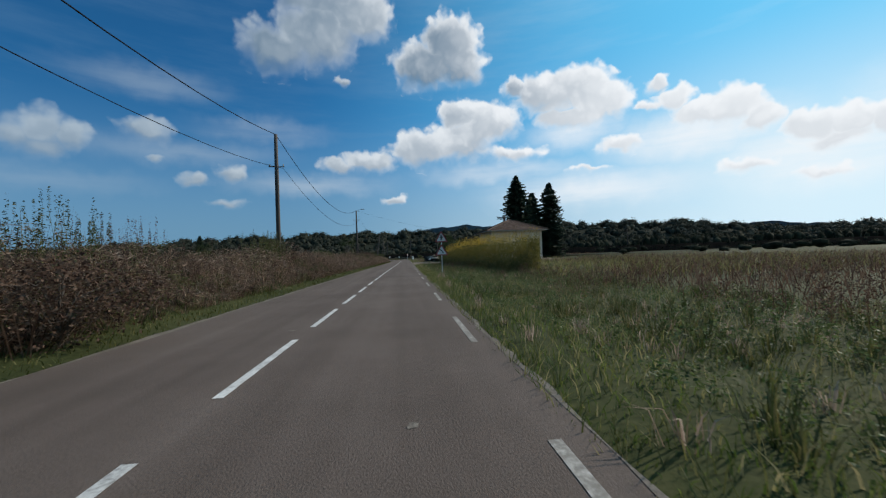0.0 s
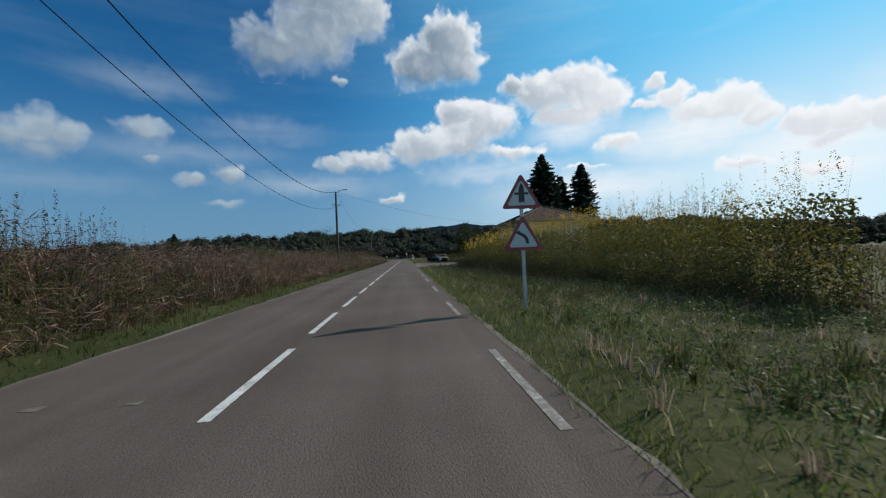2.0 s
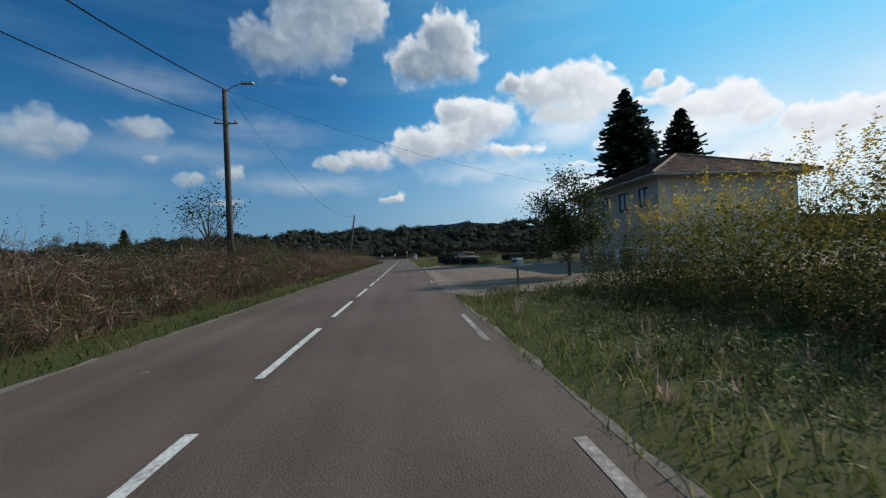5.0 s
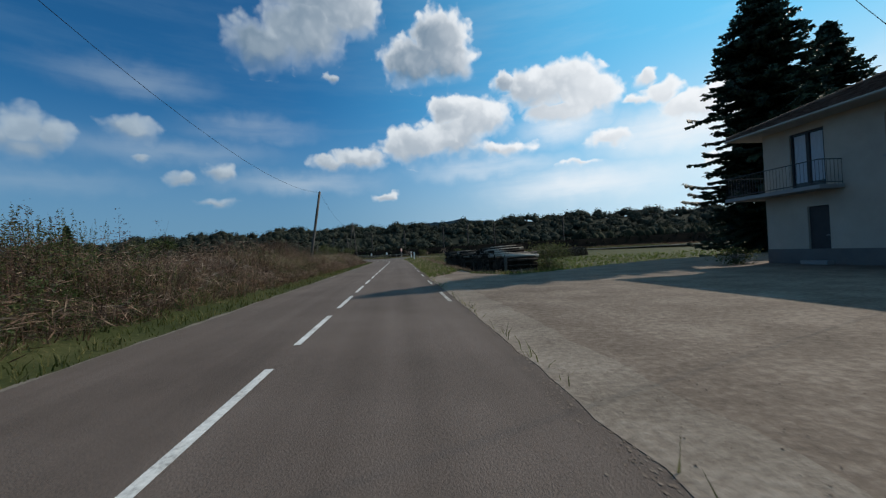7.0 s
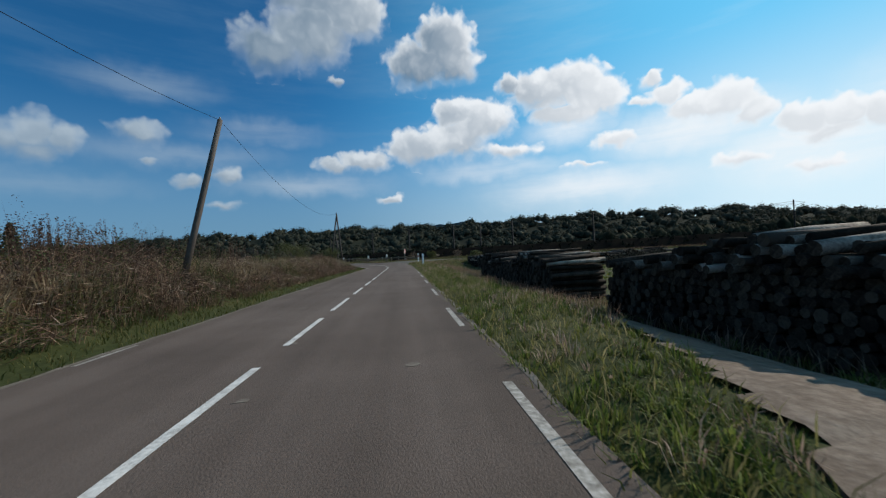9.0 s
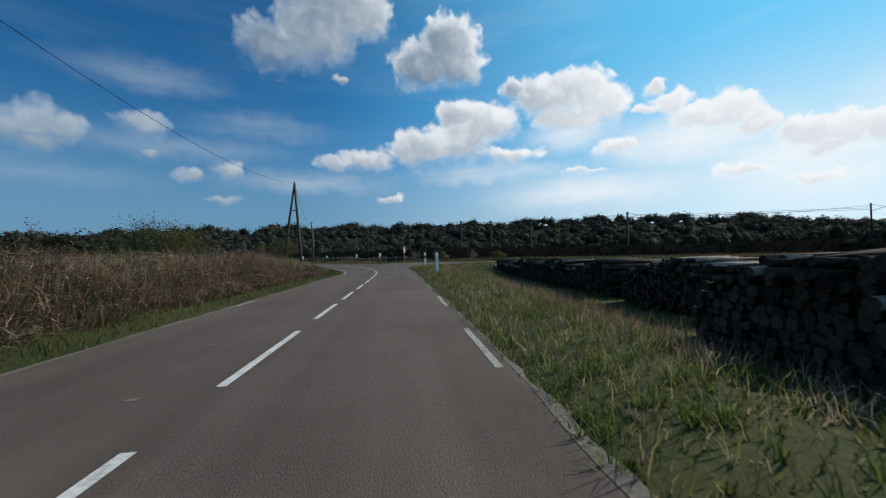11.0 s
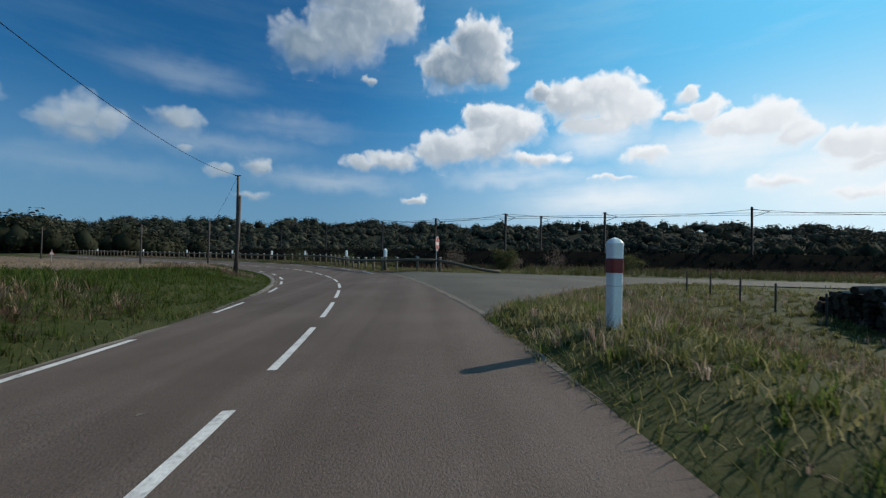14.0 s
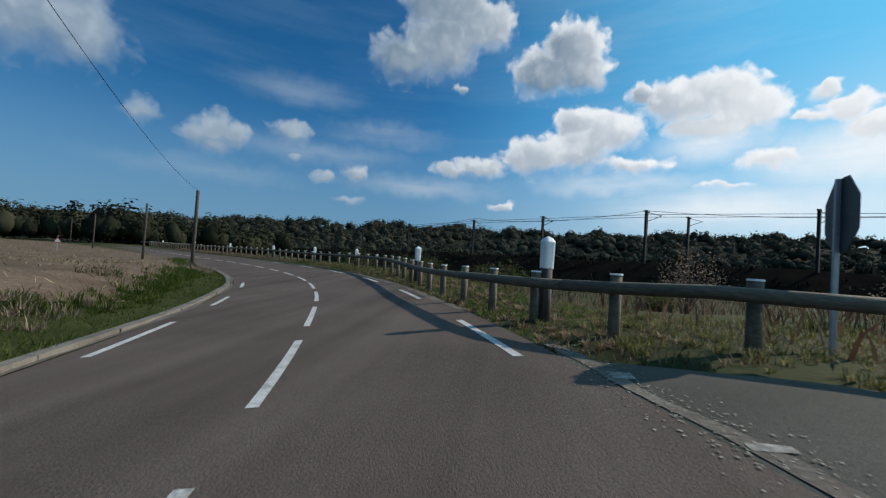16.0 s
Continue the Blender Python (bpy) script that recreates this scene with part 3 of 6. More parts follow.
def shoulder(s0, s1, d, w, seed):
    """A ragged strip of grit along the edge of the asphalt."""
    rg = np.random.default_rng(seed)
    ss = np.arange(s0, s1, .45)
    a = [along(s, d + rg.uniform(-.05, .05), .004) for s in ss]
    b = [along(s, d + w * (.7 + .3 * math.sin(s * .9 + seed) + rg.uniform(-.12, .12)), .004) for s in ss]
    n = len(ss)
    ob = new("dust_strip", mesh_of("dust_strip", a + b, [(i, i + 1, n + i + 1, n + i) for i in range(n - 1)], M_DUST))
    tagged(ob, "ragged strip of grit along the edge of the asphalt", "grit", "grit strips")


for n, (s0, s1, d, w) in enumerate([(-6, 60, -2.97, .17), (60, 155, -2.97, .15), (-6, 64, 3.22, -.10), (98, 152, 3.22, -.12), (176, 230, 3.2, -.25), (158, 215, -3.06, .16)]):
    shoulder(s0, s1, d, w, n)
# remains of a give-way line across the mouth of the side road
def mouth_z(x, y):
    s, d = station(x, y)
    return float(bank(s)[0]) * min(max(float(d[0]), 0), 5) * float(step(90, 12, abs(d))[0]) - .008 + .0075 * float(step(3.12, 3.2, d)[0])


def mouth_line(q, off=0.0):
    """A place on the seam between the road and the side road, q from 0 to 1 along it."""
    p = along(154.5 + 18 * q, 3.33 + off)
    return float(p[0]), float(p[1])


def laid(name, outline, up, mt, label, category, group):
    vs = [(x, y, max(mouth_z(x, y), float(road_z(*station(x, y))[0])) + up) for x, y in outline]
    n = len(vs) // 2
    fs = [(i, i + 1, 2 * n - 2 - i, 2 * n - 1 - i)[::-1] for i in range(n - 1)]
    return tagged(new(name, mesh_of(name, vs, fs, mt)), label, category, group)


rng = np.random.default_rng(31)
gv, gf = [], []
for n in range(3000):
    q = rng.uniform(0, 1)
    cx, cy = mouth_line(q, float(rng.normal()) * (.10 + .10 * math.sin(q * 9) ** 2))
    zz = max(mouth_z(cx, cy), float(road_z(*station(cx, cy))[0])) + .007 + rng.uniform(0, .002)
    r, a0 = rng.uniform(.005, .017), rng.uniform(0, 6.28)
    k = len(gv)
    gv += [(cx + math.cos(a0 + a) * r * rng.uniform(.6, 1.3), cy + math.sin(a0 + a) * r * rng.uniform(.6, 1.3), zz) for a in (0, 1.25, 2.5, 3.8, 5.0)]
    gf.append([k, k + 1, k + 2, k + 3, k + 4])
tagged(new("loose_grit", mesh_of("loose_grit", gv, gf, M_GRIT)), "pale loose grit across the mouth of the side road", "grit", kind="stuff")
# the pale crumbled seam between the two surfaces
edge_l, edge_r = [], []
for q in np.linspace(0, 1, 60):
    w = .05 + .11 * abs(noise.noise((q * 9, 2, 0))) + .04 * abs(noise.noise((q * 40, 5, 0)))
    cx, cy = mouth_line(q, .10 * noise.noise((q * 14, 7, 0)))
    edge_l.append((cx - w, cy)), edge_r.append((cx + w, cy + .05))
laid("worn_seam", edge_l + edge_r[::-1], .006, M_DUST, "pale crumbled seam in the asphalt at a junction", "road seam", "")
for q, w, l in ((.67, .17, .045), (.76, .13, .05), (.84, .13, .06), (.92, .10, .12)):
    cx, cy = mouth_line(q, .08)
    laid("give_way_mark", [(cx - w, cy + l * .9), (cx, cy + l), (cx + w, cy + l * .6), (cx + w, cy - l), (cx, cy - l * .9), (cx - w, cy - l * .7)], .009, M_WORN, "faded white give-way mark at a junction", "road marking", "give-way marks")
# pale grit and small patches on the carriageway
rng = np.random.default_rng(5)
for n in range(54):
    s0, d0 = rng.uniform(2, 150), rng.uniform(-2.7, -.6) if n % 3 else rng.uniform(-.5, 2.5)
    k, r = int(rng.integers(6, 9)), rng.uniform(.03, .10)
    ang = np.sort(rng.uniform(0, 2 * np.pi, k))
    c = along(s0, d0, .003)
    bm = slab([(math.cos(a) * r * rng.uniform(.6, 1.8), math.sin(a) * r) for a in ang], 0, .0015)
    ob = part("asphalt_patch", bm, M_DUST)
    ob.matrix_basis = pose(*c, 0, 0, rng.uniform(0, 90))
    tagged(ob, "small pale repair patch in the asphalt", "road patch", "asphalt patches")

# ---- side road, yard, field ----
v, f = [], []
fine = []
for i in range(len(MOUTH) - 1):
    n = 8 if i < 5 else 3
    fine += [tuple(Vector(p).lerp(Vector(q), k / n) for p, q in zip(MOUTH[i], MOUTH[i + 1])) for k in range(n)]
fine.append(tuple(Vector(p) for p in MOUTH[-1]))
for a, b in fine:
    for k in range(33):
        x, y = a.lerp(b, k / 32)
        v.append((x, y, mouth_z(x, y)))
for i in range(len(fine) - 1):
    for k in range(32):
        a = i * 33 + k
        f.append((a, a + 1, a + 34, a + 33)[::-1])
side = new("road_side", mesh_of("road_side", v, f, M_SIDE))
md = side.modifiers.new("thick", "SOLIDIFY")
md.thickness, md.offset = .15, -1
tagged(side, "grey side road joining at the bend", "road", kind="structure")

# the yard's edge is crumbled
ragged = []
for (x0, y0), (x1, y1) in zip(YARD, YARD[1:] + YARD[:1]):
    n = max(1, int(math.hypot(x1 - x0, y1 - y0) / .4)) if min(x0, x1) < 14 else 2
    for k in range(n):
        x, y = x0 + (x1 - x0) * k / n, y0 + (y1 - y0) * k / n
        ragged.append((x - .16 * abs(noise.noise((x * 1.1, y * 1.1, 6))) - .08 * abs(noise.noise((x * 4, y * 4, 2))), y + .16 * noise.noise((x * 1.1, y * 1.1, 9))))
yard = part("pavement_yard", slab(ragged, -.15, .002), M_GRAVEL)
tagged(yard, "beige gravelled yard in front of the house", "yard", kind="structure")

tk = [(float(np.interp(y, [66.5, 74, 82, 90, 94.5, 97], [1.78, 1.90, 2.04, 2.12, 2.10, 2.40])) - .12 + .10 * noise.noise((y * 1.4, 3, 0)), y) for y in np.arange(66.6, 96.6, .35)]
tk += [(x + .85 + .14 * noise.noise((y * .5, 8, 0)) + .16 * noise.noise((y * 3.1, 1, 0)), y) for x, y in tk[::-1]]
tagged(part("gravel_track", slab(tk, -.01, .0045), M_TRACK), "pale worn gravel strip beside the asphalt", "gravel", kind="stuff")


def sheet(name, poly, up, mt, gap, label, category):
    xs, ys = np.arange(min(p[0] for p in poly), max(p[0] for p in poly), gap), np.arange(min(p[1] for p in poly), max(p[1] for p in poly), gap)
    gx, gy = np.meshgrid(xs, ys)
    nx = len(xs)
    i = (np.arange(len(ys) - 1)[:, None] * nx + np.arange(nx - 1)).ravel()
    keep = inside(gx.ravel()[i] + gap / 2, gy.ravel()[i] + gap / 2, poly)
    i = i[keep]
    q = np.stack([i, i + 1, i + nx + 1, i + nx], 1)
    used, inv = np.unique(q, return_inverse=True)
    x, y = gx.ravel()[used], gy.ravel()[used]
    z = ground_z(x, y) + up + .03 * np.array([noise.noise((a * 1.3, b * 1.3, 4)) for a, b in zip(x, y)])
    ob = new(name, mesh_of(name, np.stack([x, y, z], 1), inv.reshape(-1, 4), mt, smooth=True))
    return tagged(ob, label, category, kind="structure")


FIELD = [(-13.5, 166), (-12.2, 169), (-11.3, 173), (-11.3, 175.5), (-14.4, 180.4), (-23, 191.5), (-35, 204), (-68, 229), (-125, 266), (-150, 190), (-90, 165), (-45, 163), (-20, 164.5)]
sheet("ground_field", FIELD, .045, M_STUBBLE, .6, "pale harvested stubble field", "field")
sheet("ground_lane", LANE, .035, M_GRAVEL, .2, "pale worn gravel lane leading to the timber", "lane")

# ---- railway bank ----
TRACK = smooth_line([(320, 150), (140, 196), (63, 224), (20, 243), (-12, 268), (-62, 318), (-130, 400), (-220, 520)], 3.0)
tg = np.gradient(TRACK, axis=0)
tg /= np.linalg.norm(tg, axis=1, keepdims=True)
nr = np.stack([tg[:, 1], -tg[:, 0]], 1)
PROFILE = [(-13, -1.2), (-8, 1.0), (-4, 3.0), (-3, 3.2), (3, 3.2), (4, 3.0), (9, .8), (14, -1.2)]
v = np.concatenate([np.column_stack([TRACK + nr * o, np.full(len(TRACK), h)])[:, None] for o, h in PROFILE], 1)
v[:, :, 2] += .25 * np.array([[noise.noise((p[0] * .12, p[1] * .12, 2)) for p in r] for r in v])
k = len(PROFILE)
f = [(i * k + j, i * k + j + 1, (i + 1) * k + j + 1, (i + 1) * k + j) for i in range(len(TRACK) - 1) for j in range(k - 1)]
tagged(new("ground_embankment", mesh_of("ground_embankment", v.reshape(-1, 3), f, M_DARKBANK, smooth=True)), "dark overgrown railway embankment", "embankment", kind="structure")


def mast(x, y, h, turn, name_group="railway masts"):
    th = base("catenary_mast", x, y, 2.9, "dark steel railway mast carrying overhead lines", "railway mast", name_group, turn)
    part("post", box(-.24, .24, -.17, .17, 0, h, .02), M_MAST, th)
    part("bracket", tube([(0, 0, h - 1.9), (0, -2.6, h - 1.1)], [.06, .05], 6), M_MAST, th)
    part("bracket", tube([(0, 0, h - .35), (0, -2.6, h - 1.1)], [.05, .05], 6), M_MAST, th)
    part("cross_arm", tube([(-.9, 0, h - .25), (.9, 0, h - .25)], [.06, .06], 6), M_MAST, th)
    for k in (-.8, 0, .8):
        part("insulator", tube([(k, 0, h - .25), (k, 0, h - .02)], [.06, .04], 6), M_MAST, th)
    return th


MASTS = [(118, 204, 9.2), (63, 219.5, 9.2), (39, 229, 8.6), (20, 238, 8.8), (33.0, 254, 10.2), (4.5, 249, 8.4), (-10, 262, 8.4), (-30, 281, 8.4), (-52, 304, 8.4), (-85, 345, 8.4), (-118, 382, 8.4)]
for x, y, h in MASTS:
    mast(x, y, h, 40)
lines = [(118, 204), (63, 219.5), (20, 238), (-10, 262), (-52, 304), (-118, 382)]
for o, h in ((0, 11.6), (.5, 10.6), (-.6, 10.9)):
    bm = bmesh.new()
    for (x0, y0), (x1, y1) in zip(lines, lines[1:]):
        pts = [(x0 + (x1 - x0) * t, y0 + (y1 - y0) * t + o, h - 1.2 * 4 * t * (1 - t) * (o == 0)) for t in np.linspace(0, 1, 9)]
        tube(pts, [.035] * 9, 4, bm)
    tagged(part("overhead_line", bm, M_WIRE), "thin overhead railway line between masts", "cable", "overhead lines")

# ---- line of poles ----
def wood_pole(name, foot, top, r0=.15, r1=.10, label="tall dark wooden utility pole in the roadside grass", group="utility poles"):
    th = base(name, foot[0], foot[1], foot[2] - .25, label, "utility pole", group)
    d = Vector(top) - Vector(foot) + Vector((0, 0, .25))
    part("shaft", tube([d * t for t in (0, .35, .7, 1)], [r0, r0 * .9, (r0 + r1) / 2, r1], 12), M_POLE, th, smooth=True)
    return th, d


def crossbar(th, d, t, half=.55):
    p = d * t
    part("crossbar", tube([p + Vector((-half, -.05, 0)), p + Vector((half, .05, 0))], [.035, .035], 6), M_DARKMETAL, th)
    for k in (-half * .85, half * .85):
        part("insulator", tube([p + Vector((k, 0, 0)), p + Vector((k, 0, .09)), p + Vector((k, 0, .18))], [.03, .05, .03], 8), M_CONCRETE, th)


P0, P1, P2, P3, P4, P5, P6 = (-9.4, -14, 10.6), (-8.86, 30.2, 10.5), (-8.15, 74.2, 10.0), (-6.25, 112.3, 7.35), (-6.94, 147.5, 7.2), (-10.95, 172.75, 6.25), (-21.0, 189.4, 4.6)
th, d = wood_pole("utility_pole", (P0[0], P0[1], gz(*P0[:2])), P0)
crossbar(th, d, .76)
th, d = wood_pole("utility_pole", (P1[0], P1[1], gz(*P1[:2])), P1, .17, .12)
crossbar(th, d, .765)
th, d = wood_pole("utility_pole", (P2[0], P2[1], gz(*P2[:2])), P2, .16, .11, "wooden utility pole with a street lamp arm on top")
crossbar(th, d, .82)
part("lamp_arm", tube([d * .985, d + Vector((.5, -.1, .12)), d + Vector((1.0, -.2, .2))], [.03, .03, .03], 6), M_STEEL, th)
part("lamp_head", box(.9, 1.5, -.34, -.14, d.z + .14, d.z + .27, .04), M_STEEL, th)
th, d = wood_pole("utility_pole", (-7.05, 110.3, gz(-7.05, 110.3)), P3, .13, .10, "leaning dark wooden utility pole")
part("insulator", tube([d, d + Vector((0, 0, .12))], [.04, .03], 6), M_DARKMETAL, th)
th, d = wood_pole("utility_pole", (-6.3, 146.9, gz(-6.3, 146.9)), P4, .105, .08, "A-shaped pair of weathered wooden poles")
d2 = Vector((-7.9, 147.6, gz(-7.9, 147.6))) - th.location
part("strut", tube([d2, d2.lerp(d, .5), d * .985], [.10, .095, .075], 12), M_POLE, th, smooth=True)
part("tie_bar", tube([d2.lerp(d, .68), (d * .68)], [.04, .04], 6), M_DARKMETAL, th)
part("insulator", tube([d, d + Vector((0, 0, .14))], [.04, .03], 6), M_DARKMETAL, th)
th, d = wood_pole("utility_pole", (-10.7, 172.4, gz(-10.7, 172.4)), P5, .10, .065, "weathered grey wooden pole spliced beside a stub")
part("stub", tube([(-.13, .02, 0), (-.01, .05, 2.6), (.03, .06, 5.2)], [.115, .105, .085], 12), M_POLE, th, smooth=True)
part("insulator", tube([d + Vector((-.2, 0, 0)), d + Vector((.2, 0, 0))], [.03, .03], 6), M_DARKMETAL, th)
wood_pole("utility_pole", (P6[0], P6[1], gz(*P6[:2])), P6, .11, .09, "thin wooden pole on the inside of the bend")
for x, y, h in ((-34, 199, 5.0), (-66, 222, 5.5), (-100, 246, 6.0)):
    wood_pole("utility_pole", (x, y, gz(x, y)), (x, y, gz(x, y) + h), .11, .08, "thin distant wooden pole beside the road")


def cable(a, b, sag, r=.015, label="thin black cable slung between wooden poles"):
    a, b = Vector(a), Vector(b)
    pts = [a.lerp(b, t) - Vector((0, 0, 4 * sag * t * (1 - t))) for t in np.linspace(0, 1, 17)]
    tagged(part("overhead_cable", tube(pts, [r] * 17, 8), M_WIRE, smooth=True), label, "cable", "overhead cables")


for a, b, g in ((P0, P1, 1.9), (P1, P2, 2.35)):
    cable(a, b, g, .024, "thick black cable slung between wooden poles")
for k in (.76 * 10.6 + .1,):
    cable((P0[0] + .45, P0[1], k), (P1[0] + .45, P1[1], 8.05), 1.85)
    cable((P1[0] + .45, P1[1], 8.05), (P2[0] + .45, P2[1], 8.25), 2.3)
cable(P2, P3, 2.0, .008), cable(P3, P4, 1.5, .008), cable(P4, P5, 1.05, .010), cable(P5, P6, .45, .008)
cable(P2, (17.2, 84.0, 5.7), .9, .007, "thin cable from a pole to the house")

# ---- warning signs ----
def triangle(side, inset=0.0):
    h = side * math.sqrt(3) / 2
    s = side - inset * 2 * math.sqrt(3)
    hh = s * math.sqrt(3) / 2
    pts = []
    for cx, cz, a0 in ((-s / 2, inset, 210), (s / 2, inset, 330), (0, inset + hh, 90)):
        r = side * .045
        ox = cx * (1 - 2 * r * 1.73 / s / 1.73)
        for k in (-60, -30, 0, 30, 60):
            a = radians(a0 + k)
            c = Vector((cx, cz)) + Vector((-math.cos(radians(a0)), -math.sin(radians(a0)))) * 2 * r
            pts.append((c.x + math.cos(a) * r, c.y + math.sin(a) * r))
    return pts


def plate(outline, y0, y1):
    bm = bmesh.new()
    a, b = [bm.verts.new((x, y0, z)) for x, z in outline], [bm.verts.new((x, y1, z)) for x, z in outline]
    bm.faces.new(a)
    bm.faces.new(b[::-1])
    for i in range(len(outline)):
        bm.faces.new((a[i], b[i], b[(i + 1) % len(outline)], a[(i + 1) % len(outline)]))
    bmesh.ops.recalc_face_normals(bm, faces=bm.faces)
    return bm


def lifted(pts, z):
    return [(x, q + z) for x, q in pts]


sg = base("warning_sign", 2.88, 30.36, gz(2.88, 30.36), "two triangular red-bordered warning signs on one steel post", "road sign", rz=-4)
part("post", box(-.04, .04, .03, .09, -.1, 3.0, .008), M_STEEL, sg)
for z, sym in ((2.42, "priority"), (1.42, "bend")):
    pl = part("sign_plate", plate(lifted(triangle(.98), z), -.012, .012), M_SIGNRED, sg, "triangular plate with a red border")
    part("sign_face", plate(lifted(triangle(.98, .075), z), -.017, -.0125), M_SIGNFACE, pl, "off-white inner triangle")
    part("clamp", box(-.10, .10, .012, .1, z + .2, z + .26, .005), M_STEEL, sg)
    if sym == "priority":
        part("symbol", plate([(x, q + z) for x, q in ((-.07, .13), (-.03, .16), (0, .14), (.03, .16), (.07, .13), (.07, .36), (.06, .5), (0, .62), (-.06, .5), (-.07, .36))], -.021, -.0175), M_BLACK, pl, "black priority arrow")
        part("symbol", plate([(x, q + z) for x, q in ((-.17, .33), (.17, .33), (.17, .385), (-.17, .385))], -.0235, -.0215), M_BLACK, pl, "black cross bar")
    else:
        outer = [(-.155 + .27 * math.sin(a), .14 + .27 * math.cos(a) + .03) for a in np.linspace(.15, 1.62, 9)]
        inner = [(-.155 + .195 * math.sin(a), .14 + .195 * math.cos(a) + .03) for a in np.linspace(1.62, .25, 9)]
        part("symbol", plate([(x + .02, q + z) for x, q in outer + inner], -.021, -.0175), M_BLACK, pl, "black arrow bending left")
        part("symbol", plate([(x, q + z) for x, q in ((-.20, .43), (-.08, .36), (-.07, .48))], -.021, -.0175), M_BLACK, pl, "black arrow head")

# octagonal sign seen from behind
st = base("stop_sign", 1.75, 173.5, gz(1.75, 173.5), "dark back of an octagonal sign on a post", "road sign", rz=73)
part("post", box(-.03, .03, -.03, .03, -.1, 2.72 - gz(1.75, 173.5), .008), M_STEEL, st)
part("sign_plate", plate([(.53 * math.cos(radians(22.5 + 45 * k)), 2.24 - gz(1.75, 173.5) + .53 * math.sin(radians(22.5 + 45 * k))) for k in range(8)], -.05, -.035), M_DARKMETAL, st)
part("sign_face", plate([(.51 * math.cos(radians(22.5 + 45 * k)), 2.24 - gz(1.75, 173.5) + .51 * math.sin(radians(22.5 + 45 * k))) for k in range(8)], -.053, -.0505), M_SIGNFACE, st, "white rim of the sign")
part("sign_panel", plate([(.45 * math.cos(radians(22.5 + 45 * k)), 2.24 - gz(1.75, 173.5) + .45 * math.sin(radians(22.5 + 45 * k))) for k in range(8)], -.056, -.0535), M_SIGNRED, st, "red front of the sign")
part("lettering", plate([(x, 2.24 - gz(1.75, 173.5) + z) for x, z in ((-.33, -.11), (.33, -.11), (.33, .11), (-.33, .11))], -.059, -.0565), M_SIGNFACE, st, "white bar across the red panel")

# ---- verge posts ----
def rounded(h, r, k=3):
    """A square of half width h with round corners, as (x, y)."""
    return [(sx * (h - r) + r * math.cos(radians(a0 + 90 * i / k)), sy * (h - r) + r * math.sin(radians(a0 + 90 * i / k))) for sx, sy, a0 in ((1, 1, 0), (-1, 1, 90), (-1, -1, 180), (1, -1, 270)) for i in range(k + 1)]


def lofted(rings, tip=None):
    """A skin over (outline, height) rings, closed below, and above by a tip or a lid."""
    bm = bmesh.new()
    rows = [[bm.verts.new((x, y, z)) for x, y in o] for o, z in rings]
    for lo, hi in zip(rows, rows[1:]):
        for i in range(len(lo)):
            j = (i + 1) % len(lo)
            bm.faces.new((lo[i], lo[j], hi[j], hi[i]))
    bm.faces.new(rows[0][::-1])
    if tip:
        top = bm.verts.new(tip)
        for i in range(len(rows[-1])):
            bm.faces.new((rows[-1][i], rows[-1][(i + 1) % len(rows[-1])], top))
    else:
        bm.faces.new(rows[-1])
    return bm


def marker_post(x, y, top, red, turn=0.0):
    g = gz(x, y)
    th = base("marker_post", x, y, g - .15, "white plastic roadside marker post" + (" with a red band" if red else " with a pointed cap"), "marker post", "marker posts", turn)
    h = top - g + .15
    part("body", lofted([(rounded(.084, .035), 0), (rounded(.086, .035), h * .55), (rounded(.093, .04), h - .12)]), M_PLASTIC, th)
    part("joint", lofted([(rounded(.0885, .037), h * .52), (rounded(.0885, .037), h * .52 + .006)]), M_CONCRETE, th, "thin seam round the post")
    part("cap", lofted([(rounded(.097, .04), h - .12), (rounded(.095, .04), h - .085), (rounded(.065, .03), h - .035)], (0, 0, h)), M_PLASTIC, th, "faceted pointed cap")
    if red:
        part("band", lofted([(rounded(.0965, .04), h - .50), (rounded(.0975, .04), h - .30)]), M_RED, th, "red reflective band")
    else:
        part("reflector", box(-.035, .035, -.100, -.092, h - .42, h - .26, .003), M_SIGNFACE, th, "pale reflector strip")
    return th


marker_post(3.42, 140.98, 1.52, False, 12)
marker_post(3.37, 151.95, 1.64, True, 8)

# ---- timber safety rail round the bend ----
RAIL_LINE = smooth_line([(5.5, 170.7), (3.7, 171.2), (1.95, 171.85), (.45, 172.72), (-1.02, 173.6), (-2.05, 174.75), (-3.15, 176.8), (-4.65, 179.7), (-6.35, 183.6), (-9.3, 189.6), (-12.9, 194.2), (-18.4, 199.2), (-26.6, 206.4), (-42.2, 218), (-67, 236), (-107, 264.5)], .5)
RAIL_RUN = np.concatenate([[0], np.cumsum(np.linalg.norm(np.diff(RAIL_LINE, axis=0), axis=1))])
rail = base("guard_rail", -6.35, 184.4, .3, "round timber guard rail on wooden posts along the bend", "guard rail")


def rail_at(u, up, off=0.0):
    """A place u metres along the rail; off: metres behind it."""
    x, y = np.interp(u, RAIL_RUN, RAIL_LINE[:, 0]), np.interp(u, RAIL_RUN, RAIL_LINE[:, 1])
    x1, y1 = np.interp(u + .3, RAIL_RUN, RAIL_LINE[:, 0]), np.interp(u + .3, RAIL_RUN, RAIL_LINE[:, 1])
    d = Vector((x1 - x, y1 - y, 0)).normalized()
    x, y = x + d.y * off, y - d.x * off
    return Vector((x + 6.35, y - 184.4, gz(x, y) + up - .3))


